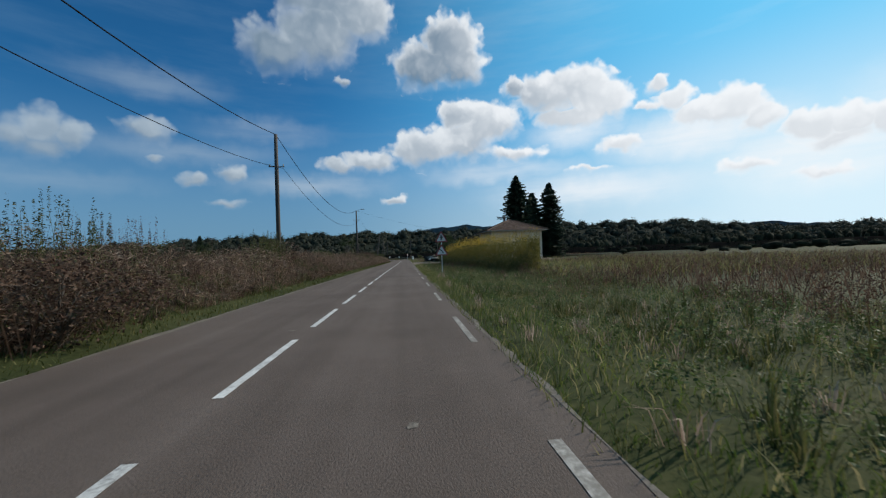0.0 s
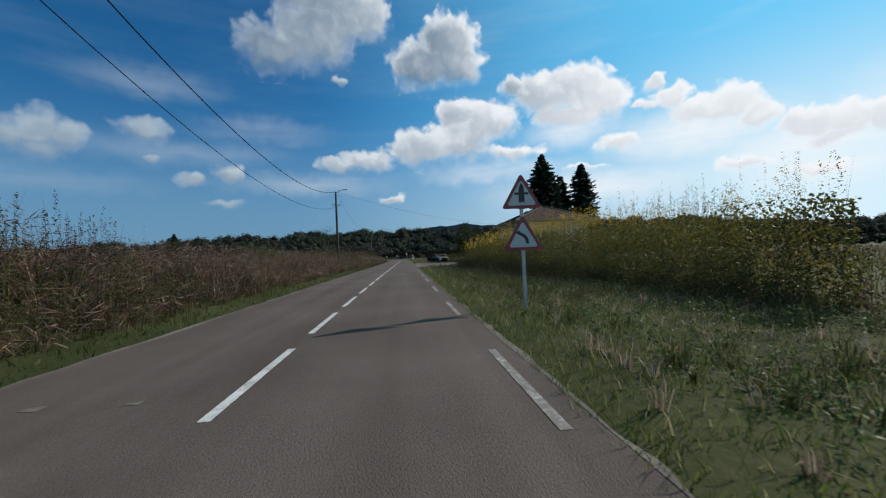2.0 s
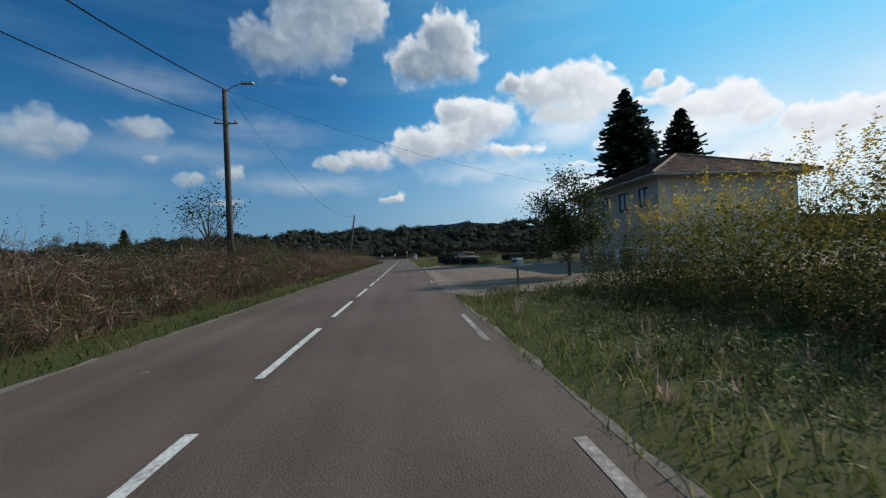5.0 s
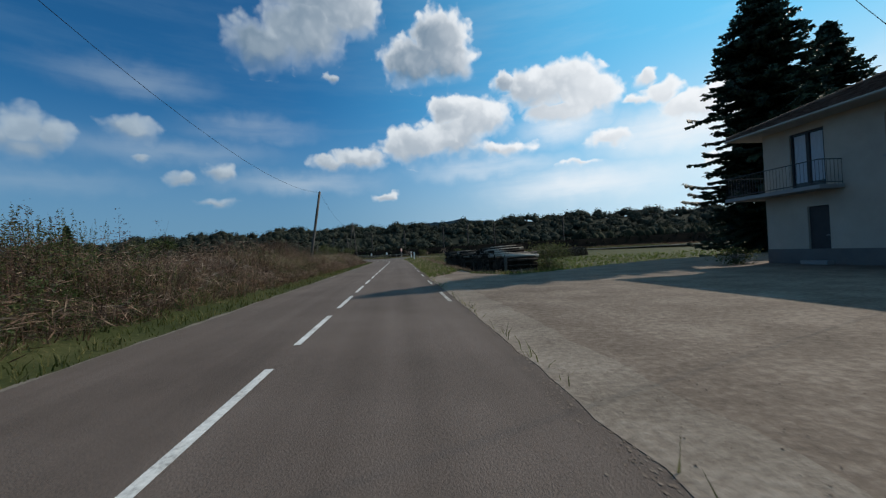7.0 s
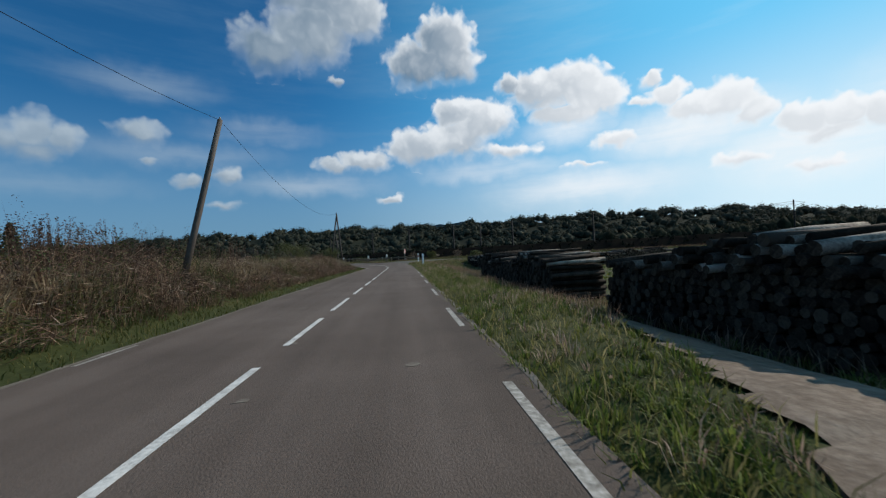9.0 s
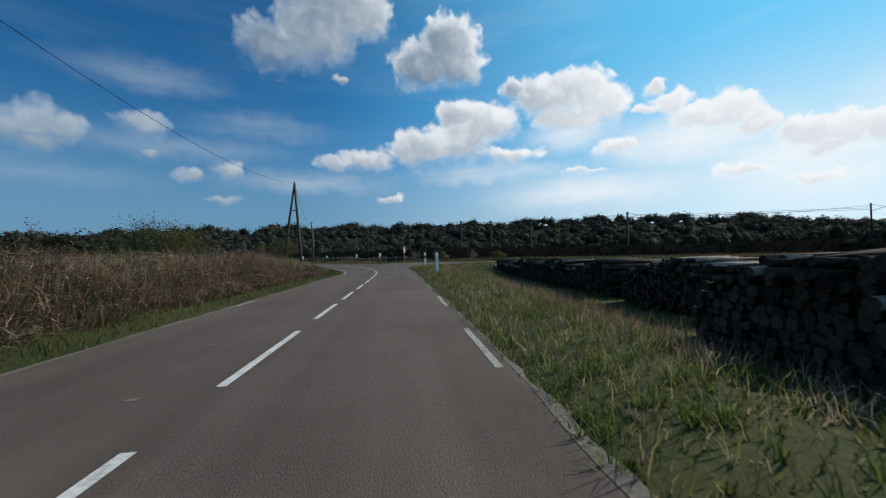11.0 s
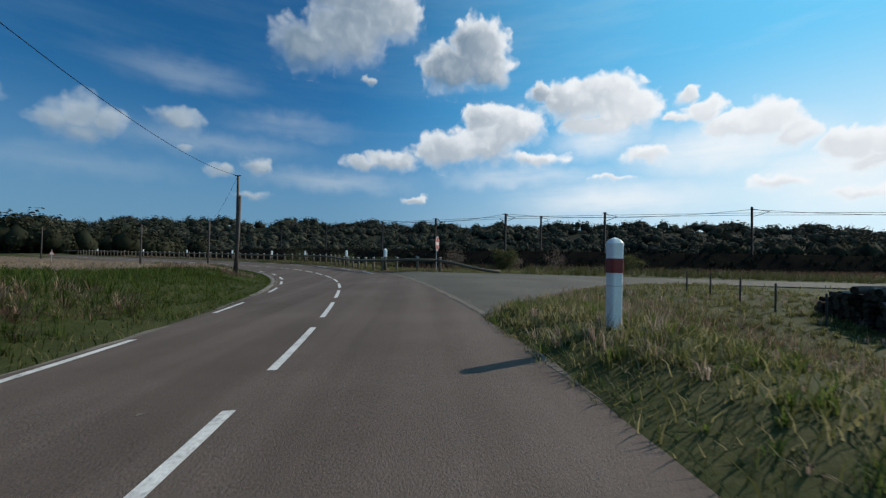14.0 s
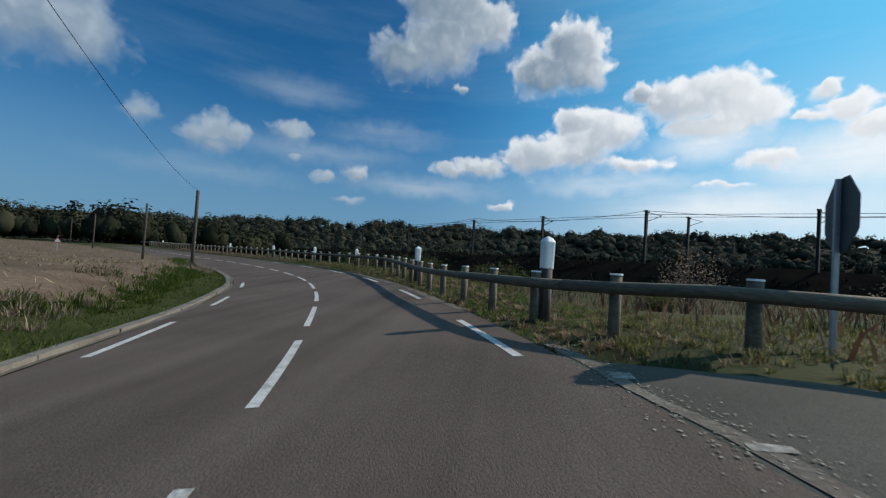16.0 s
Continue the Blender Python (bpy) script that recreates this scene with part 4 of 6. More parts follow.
for u in np.arange(0, 118, 4.0):
    us = np.linspace(u, u + 3.985, 5)
    part("rail", tube([rail_at(q, .10 + .62 * float(step(0, 4.2, q))) for q in us], [.088] * 5, 12), M_RAIL, rail, "sloping end of the timber rail" if u < 1 else "", smooth=True)
near = float(RAIL_RUN[np.argmin(np.hypot(RAIL_LINE[:, 0] + 1.02, RAIL_LINE[:, 1] - 173.6))])
for u in np.arange(3.4 + (near - 3.4) % 1.66, 112, 1.66):
    q = rail_at(u, 0, .2)
    po = part("post", tube([q + Vector((0, 0, -.3)), q + Vector((0, 0, .89))], [.088, .085], 12), M_RAIL, rail, smooth=True)
    part("post_cap", tube([q + Vector((0, 0, .89)), q + Vector((0, 0, .915))], [.095, .09], 12), M_PLASTIC, po, "pale cap on a rail post")
def rail_marker(x, y, top):
    """A white marker head on a timber stub behind the rail."""
    g = gz(x, y)
    th = base("marker_post", x, y, g - .15, "white marker head on a dark timber stub behind the guard rail", "marker post", "rail marker posts", 30)
    h = top - g + .15
    part("stub", tube([(0, 0, 0), (0, 0, h - .56)], [.115, .105], 12), M_POLE, th, "dark timber stub", True)
    part("body", lofted([(rounded(.100, .05), h - .58), (rounded(.108, .05), h - .13)]), M_PLASTIC, th)
    part("cap", lofted([(rounded(.111, .05), h - .13), (rounded(.109, .05), h - .10), (rounded(.07, .03), h - .04)], (0, 0, h)), M_PLASTIC, th, "faceted pointed cap")


for x, y, z in ((-1.76, 174.98, 1.88), (-6.0, 183.7, 1.84), (-12.7, 194.6, 1.77), (-18.3, 199.7, 1.8), (-26.5, 207, 1.8), (-37, 214.5, 1.8), (-50, 224, 1.8), (-68, 237.2, 1.8)):
    rail_marker(x, y, z)

# kerb along the inside of the bend
for s in np.arange(158.5, 215, 1.0):
    ob = ribbon("kerb_stone", s, s + .985, -3.28, -3.08 - .03 * noise.noise((s, 0, 0)), -.02 + .08 * float(step(160, 171, s)) + .012 * math.sin(s * 7), M_KERB, .5, .2)
    tagged(ob, "worn concrete kerb stone at the inside of the bend", "kerb", "kerb stones")

# ---- far ridge, its haze put into the blue colour ----
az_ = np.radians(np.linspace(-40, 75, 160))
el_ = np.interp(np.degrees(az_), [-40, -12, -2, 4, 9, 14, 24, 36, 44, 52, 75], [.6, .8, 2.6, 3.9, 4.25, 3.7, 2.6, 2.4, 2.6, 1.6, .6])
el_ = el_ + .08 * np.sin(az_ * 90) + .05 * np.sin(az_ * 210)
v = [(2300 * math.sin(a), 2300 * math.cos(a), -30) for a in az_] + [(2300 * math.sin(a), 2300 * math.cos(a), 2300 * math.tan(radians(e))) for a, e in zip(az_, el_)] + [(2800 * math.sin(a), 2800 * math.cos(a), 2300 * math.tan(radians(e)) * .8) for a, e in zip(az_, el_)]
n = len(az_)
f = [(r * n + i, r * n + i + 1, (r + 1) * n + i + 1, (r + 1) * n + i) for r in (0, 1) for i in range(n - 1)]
tagged(new("backdrop_ridge", mesh_of("backdrop_ridge", v, f, M_RIDGEHAZE, smooth=True)), "wooded ridge far away, coloured blue for haze", "hill", kind="structure")

# grey letter box on a post at the entrance of the yard
mb = base("letter_box", 4.3, 67.2, gz(4.3, 67.2), "small grey letter box on a wooden post", "letter box", rz=20)
part("post", tube([(0, 0, -.2), (0, 0, .82)], [.045, .04], 8), M_RAIL, mb)
bx = part("box", box(-.13, .13, -.17, .17, .82, 1.12, .02), M_STEEL, mb)
part("flap", box(-.137, -.131, -.14, .14, .98, 1.06, .002), M_DARKMETAL, bx)
ts = base("warning_sign", -47.5, 202.5, gz(-47.5, 202.5), "small distant triangular sign beside the far road", "road sign", rz=40)
part("post", box(-.03, .03, .02, .06, -.1, 1.7, .005), M_STEEL, ts)
part("sign_plate", plate(lifted(triangle(.7), .95), -.012, .012), M_SIGNRED, ts)
part("sign_face", plate(lifted(triangle(.7, .06), .95), -.017, -.0125), M_SIGNFACE, ts, "off-white inner triangle")

# ---- house ----
HX, HY0, HY1, HW, EAVE, RIDGE = 17.3, 78.4, 90.6, 10.2, 5.85, 8.35
house = base("house", HX, HY0, 0, "two-storey house with beige roughcast walls and a brown tiled hip roof", "house")
L = HY1 - HY0


def wall_with_holes(y0, y1, z0, z1, holes, thick=.28):
    """A wall in the plane x = 0 that goes back by its thickness, with real openings (y0, y1, z0, z1)."""
    ys = sorted({y0, y1, *[h[0] for h in holes], *[h[1] for h in holes]})
    zs = sorted({z0, z1, *[h[2] for h in holes], *[h[3] for h in holes]})
    bm = bmesh.new()
    for a, b in zip(ys, ys[1:]):
        for c, d in zip(zs, zs[1:]):
            if not any(h[0] <= a and b <= h[1] and h[2] <= c and d <= h[3] for h in holes):
                box(0, thick, a, b, c, d, 0, bm)
    bmesh.ops.remove_doubles(bm, verts=bm.verts, dist=1e-5)
    return bm


# openings on the road side, counted from the near end of the wall
DOOR, WIN_A, WIN_B = (9.55, 10.95, 3.12, 5.45), (6.2, 7.55, 3.85, 5.3), (3.6, 4.95, 3.85, 5.3)
LOW_DOOR, SMALL_A, SMALL_B, WIN_C = (9.5, 10.35, .15, 2.35), (6.6, 7.0, 1.55, 2.2), (4.1, 4.5, 1.55, 2.2), (1.1, 2.3, 3.85, 5.3)
part("wall", wall_with_holes(0, L, 0, EAVE, [DOOR, WIN_A, WIN_B, LOW_DOOR, SMALL_A, SMALL_B, WIN_C]), M_WALL, house)
part("wall", box(.28, HW, 0, .28, 0, EAVE), M_WALL, house)
part("wall", box(.28, HW, L - .28, L, 0, EAVE), M_WALL, house)
part("wall", box(HW - .28, HW, .28, L - .28, 0, EAVE), M_WALL, house)
part("floor_slab", box(.28, HW - .28, .28, L - .28, 2.8, 3.0), M_CONCRETE, house)
part("plinth", box(-.025, 0, 6.0, L, 0, .62), M_PLINTH, house, "dark grey plinth band")
# the white block is added in place of a pale windscreen reflection
part("plinth", box(-.30, 0, 1.0, 5.4, 0, 1.15, .01), M_WHITE, house, "low white block at the foot of the house, in place of a pale reflection")
for (y0, y1, z0, z1), sashes in ((DOOR, 2), (WIN_A, 2), (WIN_B, 2), (WIN_C, 2), (SMALL_A, 1), (SMALL_B, 1)):
    w = part("window", box(.12, .14, y0, y1, z0, z1), M_GLASS, house, "dark window glass")
    for a, b, c, d in ((y0, y0 + .07, z0, z1), (y1 - .07, y1, z0, z1), (y0 + .07, y1 - .07, z1 - .07, z1), (y0 + .07, y1 - .07, z0, z0 + .07)):
        part("window_frame", box(.07, .16, a, b, c, d), M_FRAME, w)
    if sashes == 2:
        part("mullion", box(.075, .155, (y0 + y1) / 2 - .05, (y0 + y1) / 2 + .05, z0 + .07, z1 - .07), M_FRAME, w)
        bm = bmesh.new()
        for a, b in ((y0 + .12, (y0 + y1) / 2 - .1), ((y0 + y1) / 2 + .1, y1 - .12)):
            n = 10
            top, bot = [], []
            for k in range(n + 1):
                yy, xx = a + (b - a) * k / n, .105 + .012 * math.sin(k * 1.9)
                top.append(bm.verts.new((xx, yy, z1 - .12))), bot.append(bm.verts.new((xx, yy, z0 + .25)))
            for k in range(n):
                bm.faces.new((bot[k], bot[k + 1], top[k + 1], top[k]))
        part("curtain", bm, M_CURTAIN, w, "pale net curtain behind the panes")
    if z0 > 3.2:
        part("window_sill", box(-.06, .1, y0 - .06, y1 + .06, z0 - .07, z0, .008), M_CONCRETE, w)
ld = part("door", box(.10, .15, LOW_DOOR[0], LOW_DOOR[1], .15, 2.35, .004), M_FRAME, house, "dark narrow ground floor door")
part("door_handle", tube([(.08, LOW_DOOR[0] + .1, 1.15), (.08, LOW_DOOR[0] + .22, 1.15)], [.012, .012], 6), M_STEEL, ld)
part("doorstep", box(-.35, .05, 9.4, 10.45, 0, .15, .01), M_CONCRETE, house)
# balcony round the far corner
bal = part("balcony", slab([(-1.05, 8.9), (0, 8.9), (0, L), (4.0, L), (4.0, L + 1.1), (-1.05, L + 1.1)], 2.92, 3.07), M_CONCRETE, house, "concrete balcony slab round the corner")
_bm = tube([(0, 0, 0), (0, 0, .95)], [.009, .009], 4)
BALUSTER = bpy.data.meshes.new("baluster")
_bm.to_mesh(BALUSTER)
_bm.free()
BALUSTER.materials.append(M_DARKMETAL)
rails = [(-1.0, 8.95), (-1.0, L + 1.05), (3.95, L + 1.05)]
corner = [(-.02, 8.95), *rails, (3.95, L + .02)]
for (ax, ay), (bx, by) in zip(corner, corner[1:]):
    for z in (3.16, 4.02):
        part("handrail", tube([(ax, ay, z), (bx, by, z)], [.02, .02], 6), M_DARKMETAL, bal)
    n = max(2, int(math.hypot(bx - ax, by - ay) / .14))
    for k in range(n + 1):
        x, y = ax + (bx - ax) * k / n, ay + (by - ay) * k / n
        ob = new("baluster", BALUSTER)
        ob.parent, ob.matrix_basis = bal, pose(x, y, 3.07)
# roof: four slopes of tile courses
o = .95
E0, E1, EX0, EX1 = -o, L + o, -o, HW + o
R0, R1, RX = L / 2 - 1.0, L / 2 + 1.0, HW / 2
ez = EAVE - .02
roof = part("roof", slab([(EX0, E0), (EX1, E0), (EX1, E1), (EX0, E1)], ez - .09, ez), M_FASCIA, house, "pale boxed eaves under the roof")
slopes = [((EX0, E1), (EX0, E0), (RX, R0), (RX, R1)), ((EX1, E0), (EX1, E1), (RX, R1), (RX, R0)), ((EX0, E0), (EX1, E0), (RX, R0), (RX, R0)), ((EX1, E1), (EX0, E1), (RX, R1), (RX, R1))]
for a, b, c, d in slopes:
    A, B, C, D = Vector((*a, ez)), Vector((*b, ez)), Vector((*c, RIDGE)), Vector((*d, RIDGE))
    n = 19
    up = (B - A).cross(C - B).normalized()
    if up.z < 0:
        up = -up
    bm = bmesh.new()
    for i in range(n):
        t0, t1 = i / n, min(1, (i + 1.12) / n)
        l0, r0, l1, r1 = A.lerp(D, t0), B.lerp(C, t0), A.lerp(D, t1), B.lerp(C, t1)
        m = max(2, int((r0 - l0).length / .24))
        for k in range(m):
            q = [l0.lerp(r0, k / m), l0.lerp(r0, (k + .96) / m), l1.lerp(r1, (k + .96) / m), l1.lerp(r1, k / m)]
            lift = up * (.035 + .008 * random.random())
            vs = [bm.verts.new(q[0] + lift * 1.6), bm.verts.new(q[1] + lift * 1.6), bm.verts.new(q[2] + lift * .3), bm.verts.new(q[3] + lift * .3)]
            lo = [bm.verts.new(q[0]), bm.verts.new(q[1])]
            bm.faces.new(vs), bm.faces.new((lo[0], lo[1], vs[1], vs[0]))
    bmesh.ops.recalc_face_normals(bm, faces=bm.faces)
    sl = part("roof_slope", bm, M_TILE, house, "brown clay roof tiles in courses")
    sl["kind"] = "stuff"
    bm = bmesh.new()
    bm.faces.new([bm.verts.new(v) for v in ((A, B, C, D) if (C - D).length > .01 else (A, B, C))])
    part("roof_deck", bm, M_FRAME, house)
for a, b in (((EX0, E0), (RX, R0)), ((EX1, E0), (RX, R0)), ((EX0, E1), (RX, R1)), ((EX1, E1), (RX, R1)), ((RX, R0), (RX, R1))):
    za, zb = (RIDGE if a == (RX, R0) else ez), RIDGE
    part("ridge_cap", tube([(*a, za + .05), (*b, zb + .05)], [.11, .11], 8), M_TILE, house)
part("gutter", tube([(EX0 - .06, E0, ez - .06), (EX0 - .06, E1, ez - .06)], [.05, .05], 8), M_FASCIA, house, "pale gutter along the eaves")
ch = part("chimney", box(4.42, 4.84, 7.22, 7.64, 7.2, 9.05, .015), M_BRICK, house, "brick chimney")
part("chimney_cap", box(4.37, 4.89, 7.17, 7.69, 9.05, 9.13, .02), M_PLINTH, ch)
part("chimney_pot", tube([(4.63, 7.43, 9.13), (4.63, 7.43, 9.3), (4.63, 7.43, 9.4)], [.19, .17, .06], 10), M_PLINTH, ch)

# added bin shape by the wall stands in for a dark windscreen reflection
bn = base("reflection_bin", HX - .9, 81.2, .007, "dark bin shape against the house wall, in place of a windscreen reflection", "bin", rz=180)
bm = box(-.28, .28, -.3, .3, .08, 1.0, .03)
part("body", bm, M_DARKMETAL, bn)
part("lid", box(-.31, .31, -.33, .33, 1.0, 1.07, .02), M_BLACK, bn)
for k in (-.24, .24):
    part("wheel", tube([(-.3, k - .03, .1), (-.3, k + .03, .1)], [.1, .1], 12), M_BLACK, bn)
part("label", box(.281, .286, -.15, .15, .62, .66), M_SIGNFACE, bn, "pale strip on the bin-shaped stand-in")
part("label", box(.281, .286, -.15, .15, .52, .56), M_SIGNFACE, bn, "pale strip on the bin-shaped stand-in")

# ---- planting: fast meshes ----
def quick(name, verts, tris, mt, label, category, kind="stuff"):
    me = bpy.data.meshes.new(name)
    verts, tris = np.ascontiguousarray(verts, np.float32), np.ascontiguousarray(tris, np.int32)
    me.vertices.add(len(verts)), me.loops.add(tris.size), me.polygons.add(len(tris))
    me.vertices.foreach_set("co", verts.ravel())
    me.loops.foreach_set("vertex_index", tris.ravel())
    me.polygons.foreach_set("loop_start", np.arange(0, tris.size, 3, dtype=np.int32))
    me.polygons.foreach_set("loop_total", np.full(len(tris), 3, dtype=np.int32))
    me.materials.append(mt)
    me.update(calc_edges=True)
    ob = new(name, me)
    return tagged(ob, label, category, kind=kind) if label else ob


def blade_mesh(p, h, w, lean, rng):
    """Bent blades of grass at places p."""
    n = len(p)
    a, b = rng.uniform(0, 2 * np.pi, n), rng.uniform(0, 2 * np.pi, n)
    side = np.stack([np.cos(a), np.sin(a), np.zeros(n)], 1) * (w / 2)[:, None]
    bend = np.stack([np.cos(b), np.sin(b), np.zeros(n)], 1) * (h * lean * rng.uniform(.3, 1.2, n))[:, None]
    up = np.stack([np.zeros(n), np.zeros(n), h], 1)
    v = np.stack([p - side, p + side, p + up * .55 + bend * .3 - side * .8, p + up * .55 + bend * .3 + side * .8, p + up * .97 + bend], 1).reshape(-1, 3)
    i = np.arange(n)[:, None] * 5
    t = np.concatenate([i + [0, 1, 3], i + [0, 3, 2], i + [2, 3, 4]])
    return v, t


def leaf_mesh(p, size, rng, flat=.5, narrow=.5, out=None):
    """Small pointed leaves at places p, turned at random or facing out."""
    n = len(p)
    u = rng.normal(size=(n, 3))
    u[:, 2] *= flat
    if out is not None:
        u = np.cross(out, u)
    u /= np.linalg.norm(u, axis=1, keepdims=True) + 1e-9
    q = rng.normal(size=(n, 3)) if out is None else out
    w = np.cross(u, q)
    w /= np.linalg.norm(w, axis=1, keepdims=True) + 1e-9
    size = (np.broadcast_to(size, n) * rng.uniform(.6, 1.3, n))[:, None]
    v = np.stack([p - u * size * .5, p + w * size * narrow * .5, p + u * size * .5, p - w * size * narrow * .5], 1).reshape(-1, 3)
    i = np.arange(n)[:, None] * 4
    return v, np.concatenate([i + [0, 1, 2], i + [0, 2, 3]])


def tuft_mesh(p, h, per, w, rng, reach=.6):
    """Tufts of arching blades that lean outwards from their middle."""
    n = len(p)
    a = rng.uniform(0, 2 * np.pi, (n, per))
    hh = h[:, None] * rng.uniform(.45, 1.15, (n, per))
    r0, lean = rng.uniform(0, .45, (n, per)) * h[:, None], rng.uniform(.05, reach, (n, per)) * hh
    ca, sa = np.cos(a), np.sin(a)
    drop = 1 - .45 * (lean / hh / max(reach, .01)) ** 2

    def at(r, z):
        return np.stack([p[:, None, 0] + ca * r, p[:, None, 1] + sa * r, p[:, None, 2] + z], 2)
    s = np.stack([-sa, ca, np.zeros_like(ca)], 2) * (w * rng.uniform(.6, 1.3, (n, per)))[:, :, None] * .5
    lo, mid, tip = at(r0, 0 * hh), at(r0 + lean * .35, hh * .62), at(r0 + lean, hh * drop)
    stray = rng.normal(size=lo.shape) * (hh * .13)[:, :, None] * [1, 1, .4]
    mid, tip = mid + stray * .5, tip + stray + rng.normal(size=lo.shape) * (hh * .12)[:, :, None] * [1, 1, .3]
    v = np.stack([lo - s, lo + s, mid - s * .8, mid + s * .8, tip], 2).reshape(-1, 3)
    i = np.arange(n * per)[:, None] * 5
    return v, np.concatenate([i + [0, 1, 3], i + [0, 3, 2], i + [2, 3, 4]])


def merge(*ms):
    vs, ts, k = [], [], 0
    for v, t in ms:
        vs.append(v), ts.append(t + k)
        k += len(v)
    return np.concatenate(vs), np.concatenate(ts)


def scatter(rng, n, x0, x1, y0, y1, keep=None):
    x, y = rng.uniform(x0, x1, n), rng.uniform(y0, y1, n)
    if keep is not None:
        k = keep(x, y)
        x, y = x[k], y[k]
    return x, y


def on_ground(x, y, dz=-.03):
    return np.stack([x, y, ground_z(x, y) + dz], 1)


def lump(x, y, f, k=0.0):
    """Slow uneven growth over the ground, 0 to 1."""
    return np.clip(.5 + .8 * np.array([noise.noise((a * f, b * f, k)) for a, b in zip(x, y)]), 0, 1)


def by_road(rng, n, s0, s1, d0, d1, pull=1.0):
    """Places between two distances beside the road."""
    s = rng.uniform(s0, s1, n)
    d = d0 + (d1 - d0) * rng.uniform(0, 1, n) ** pull
    x = np.interp(s, RUN, AXIS[:, 0]) + np.interp(s, RUN, RIGHT[:, 0]) * d
    y = np.interp(s, RUN, AXIS[:, 1]) + np.interp(s, RUN, RIGHT[:, 1]) * d
    return x, y


def clear(x, y):
    """True where no yard, side road or house is."""
    return ~inside(x, y, YARD) & ~inside(x, y, RING) & ~inside(x, y, LANE)


rng = np.random.default_rng(11)
# mown verge on both sides
x, y = by_road(rng, 28000, -6, 160, -HALF - .02, -HALF - 2.3, .9)
k = clear(x, y)
x, y = x[k], y[k]
quick("verge_grass", *blade_mesh(on_ground(x, y), rng.uniform(.05, .20, len(x)) * (.6 + .8 * lump(x, y, .4)), rng.uniform(.012, .03, len(x)), .7, rng), M_OLIVE, "short green grass along the verge", "grass")
x, y = by_road(rng, 26000, -6, 66, HALF_R - .10, HALF_R + 3.0, 1.3)
k = clear(x, y)
x, y = x[k], y[k]
quick("verge_grass", *blade_mesh(on_ground(x, y), rng.uniform(.05, .20, len(x)) * (.6 + .7 * lump(x, y, .6, 2)), rng.uniform(.008, .016, len(x)), .9, rng), M_LAWN, "fresh green grass beside the asphalt", "grass")
x, y = by_road(rng, 42000, -6, 156, HALF_R - .12, HALF_R + 4.6, 1.2)
k = clear(x, y)
x, y = x[k], y[k]
quick("verge_grass", *blade_mesh(on_ground(x, y), rng.uniform(.08, .28, len(x)) * (.5 + lump(x, y, .5, 3)), rng.uniform(.008, .018, len(x)), .8, rng), M_GRASS, "rough green grass on the roadside slope", "grass")
x, y = by_road(rng, 30000, 95, 157, HALF_R - .08, HALF_R + 6.4, 1.1)
k = clear(x, y)
x, y = x[k], y[k]
quick("slope_grass", *blade_mesh(on_ground(x, y), rng.uniform(.07, .24, len(x)) * (.6 + .7 * lump(x, y, .6, 12)), rng.uniform(.012, .024, len(x)), 1.0, rng), M_GRASS, "dense olive green grass on the slope to the timber", "grass")
x, y = by_road(rng, 9000, 96, 156, HALF_R + 2.4, HALF_R + 6.2)
k = clear(x, y)
x, y = x[k], y[k]
quick("dry_grass", *blade_mesh(on_ground(x, y), rng.uniform(.15, .5, len(x)), rng.uniform(.01, .02, len(x)), .6, rng), M_DRY, "pale seeding grass at the foot of the slope", "grass")
x, y = by_road(rng, 30000, 171, 250, HALF_R + .05, HALF_R + 4.5)
quick("dry_grass", *blade_mesh(on_ground(x, y), rng.uniform(.03, .15, len(x)), rng.uniform(.012, .025, len(x)), 1.0, rng), M_DRY, "yellowing grass under the guard rail", "grass")

x, y = by_road(rng, 1500, 173, 205, HALF_R + .1, HALF_R + 2.6)
k = clear(x, y)
quick("verge_grass", *tuft_mesh(on_ground(x[k], y[k]), rng.uniform(.05, .20, k.sum()), 20, .012, rng, 1.3), M_LAWN, "uneven green tufts under the guard rail", "grass")
x, y = by_road(rng, 900, 172, 200, HALF_R + .1, HALF_R + 2.2)
k = clear(x, y)
quick("dry_grass", *tuft_mesh(on_ground(x[k], y[k]), rng.uniform(.04, .15, k.sum()), 30, .016, rng, 1.4), M_STRAW, "pale flattened grass in front of the guard rail", "grass")
x, y = scatter(rng, 1100, -1, 14, 171.2, 177, lambda x, y: clear(x, y))
quick("long_grass", *tuft_mesh(on_ground(x, y), rng.uniform(.06, .24, len(x)), 28, .012, rng, 1.0), M_GRASS, "rough grass behind the end of the guard rail", "grass")
x, y = by_road(rng, 1500, 64, 158, HALF_R + .2, HALF_R + 5.4)
k = clear(x, y) & (lump(x, y, .7, 19) > .35)
quick("dry_grass", *tuft_mesh(on_ground(x[k], y[k]), rng.uniform(.08, .36, k.sum()) * (.5 + lump(x[k], y[k], .3, 8)), 16, .012, rng, 1.0), M_SEED, "pale tufts of seeding grass on the slope", "grass")
x, y = by_road(rng, 2300, 94, 160, HALF_R - .05, HALF_R + 5.6)
k = clear(x, y) & clear(x - .30, y + .26)
quick("long_grass", *tuft_mesh(on_ground(x[k], y[k]), rng.uniform(.08, .28, k.sum()), 22, .014, rng, 1.1), M_LAWN, "thick green grass tufts on the slope", "grass")
x, y = scatter(rng, 2300, 2, 14, 150, 164, lambda x, y: clear(x, y) & clear(x - .30, y + .26))
quick("long_grass", *tuft_mesh(on_ground(x, y), rng.uniform(.08, .24, len(x)), 30, .011, rng, 1.0), M_GRASS, "rough grass in the corner of the junction", "grass")
x, y = scatter(rng, 150, 2, 13, 150, 164, lambda x, y: clear(x, y))
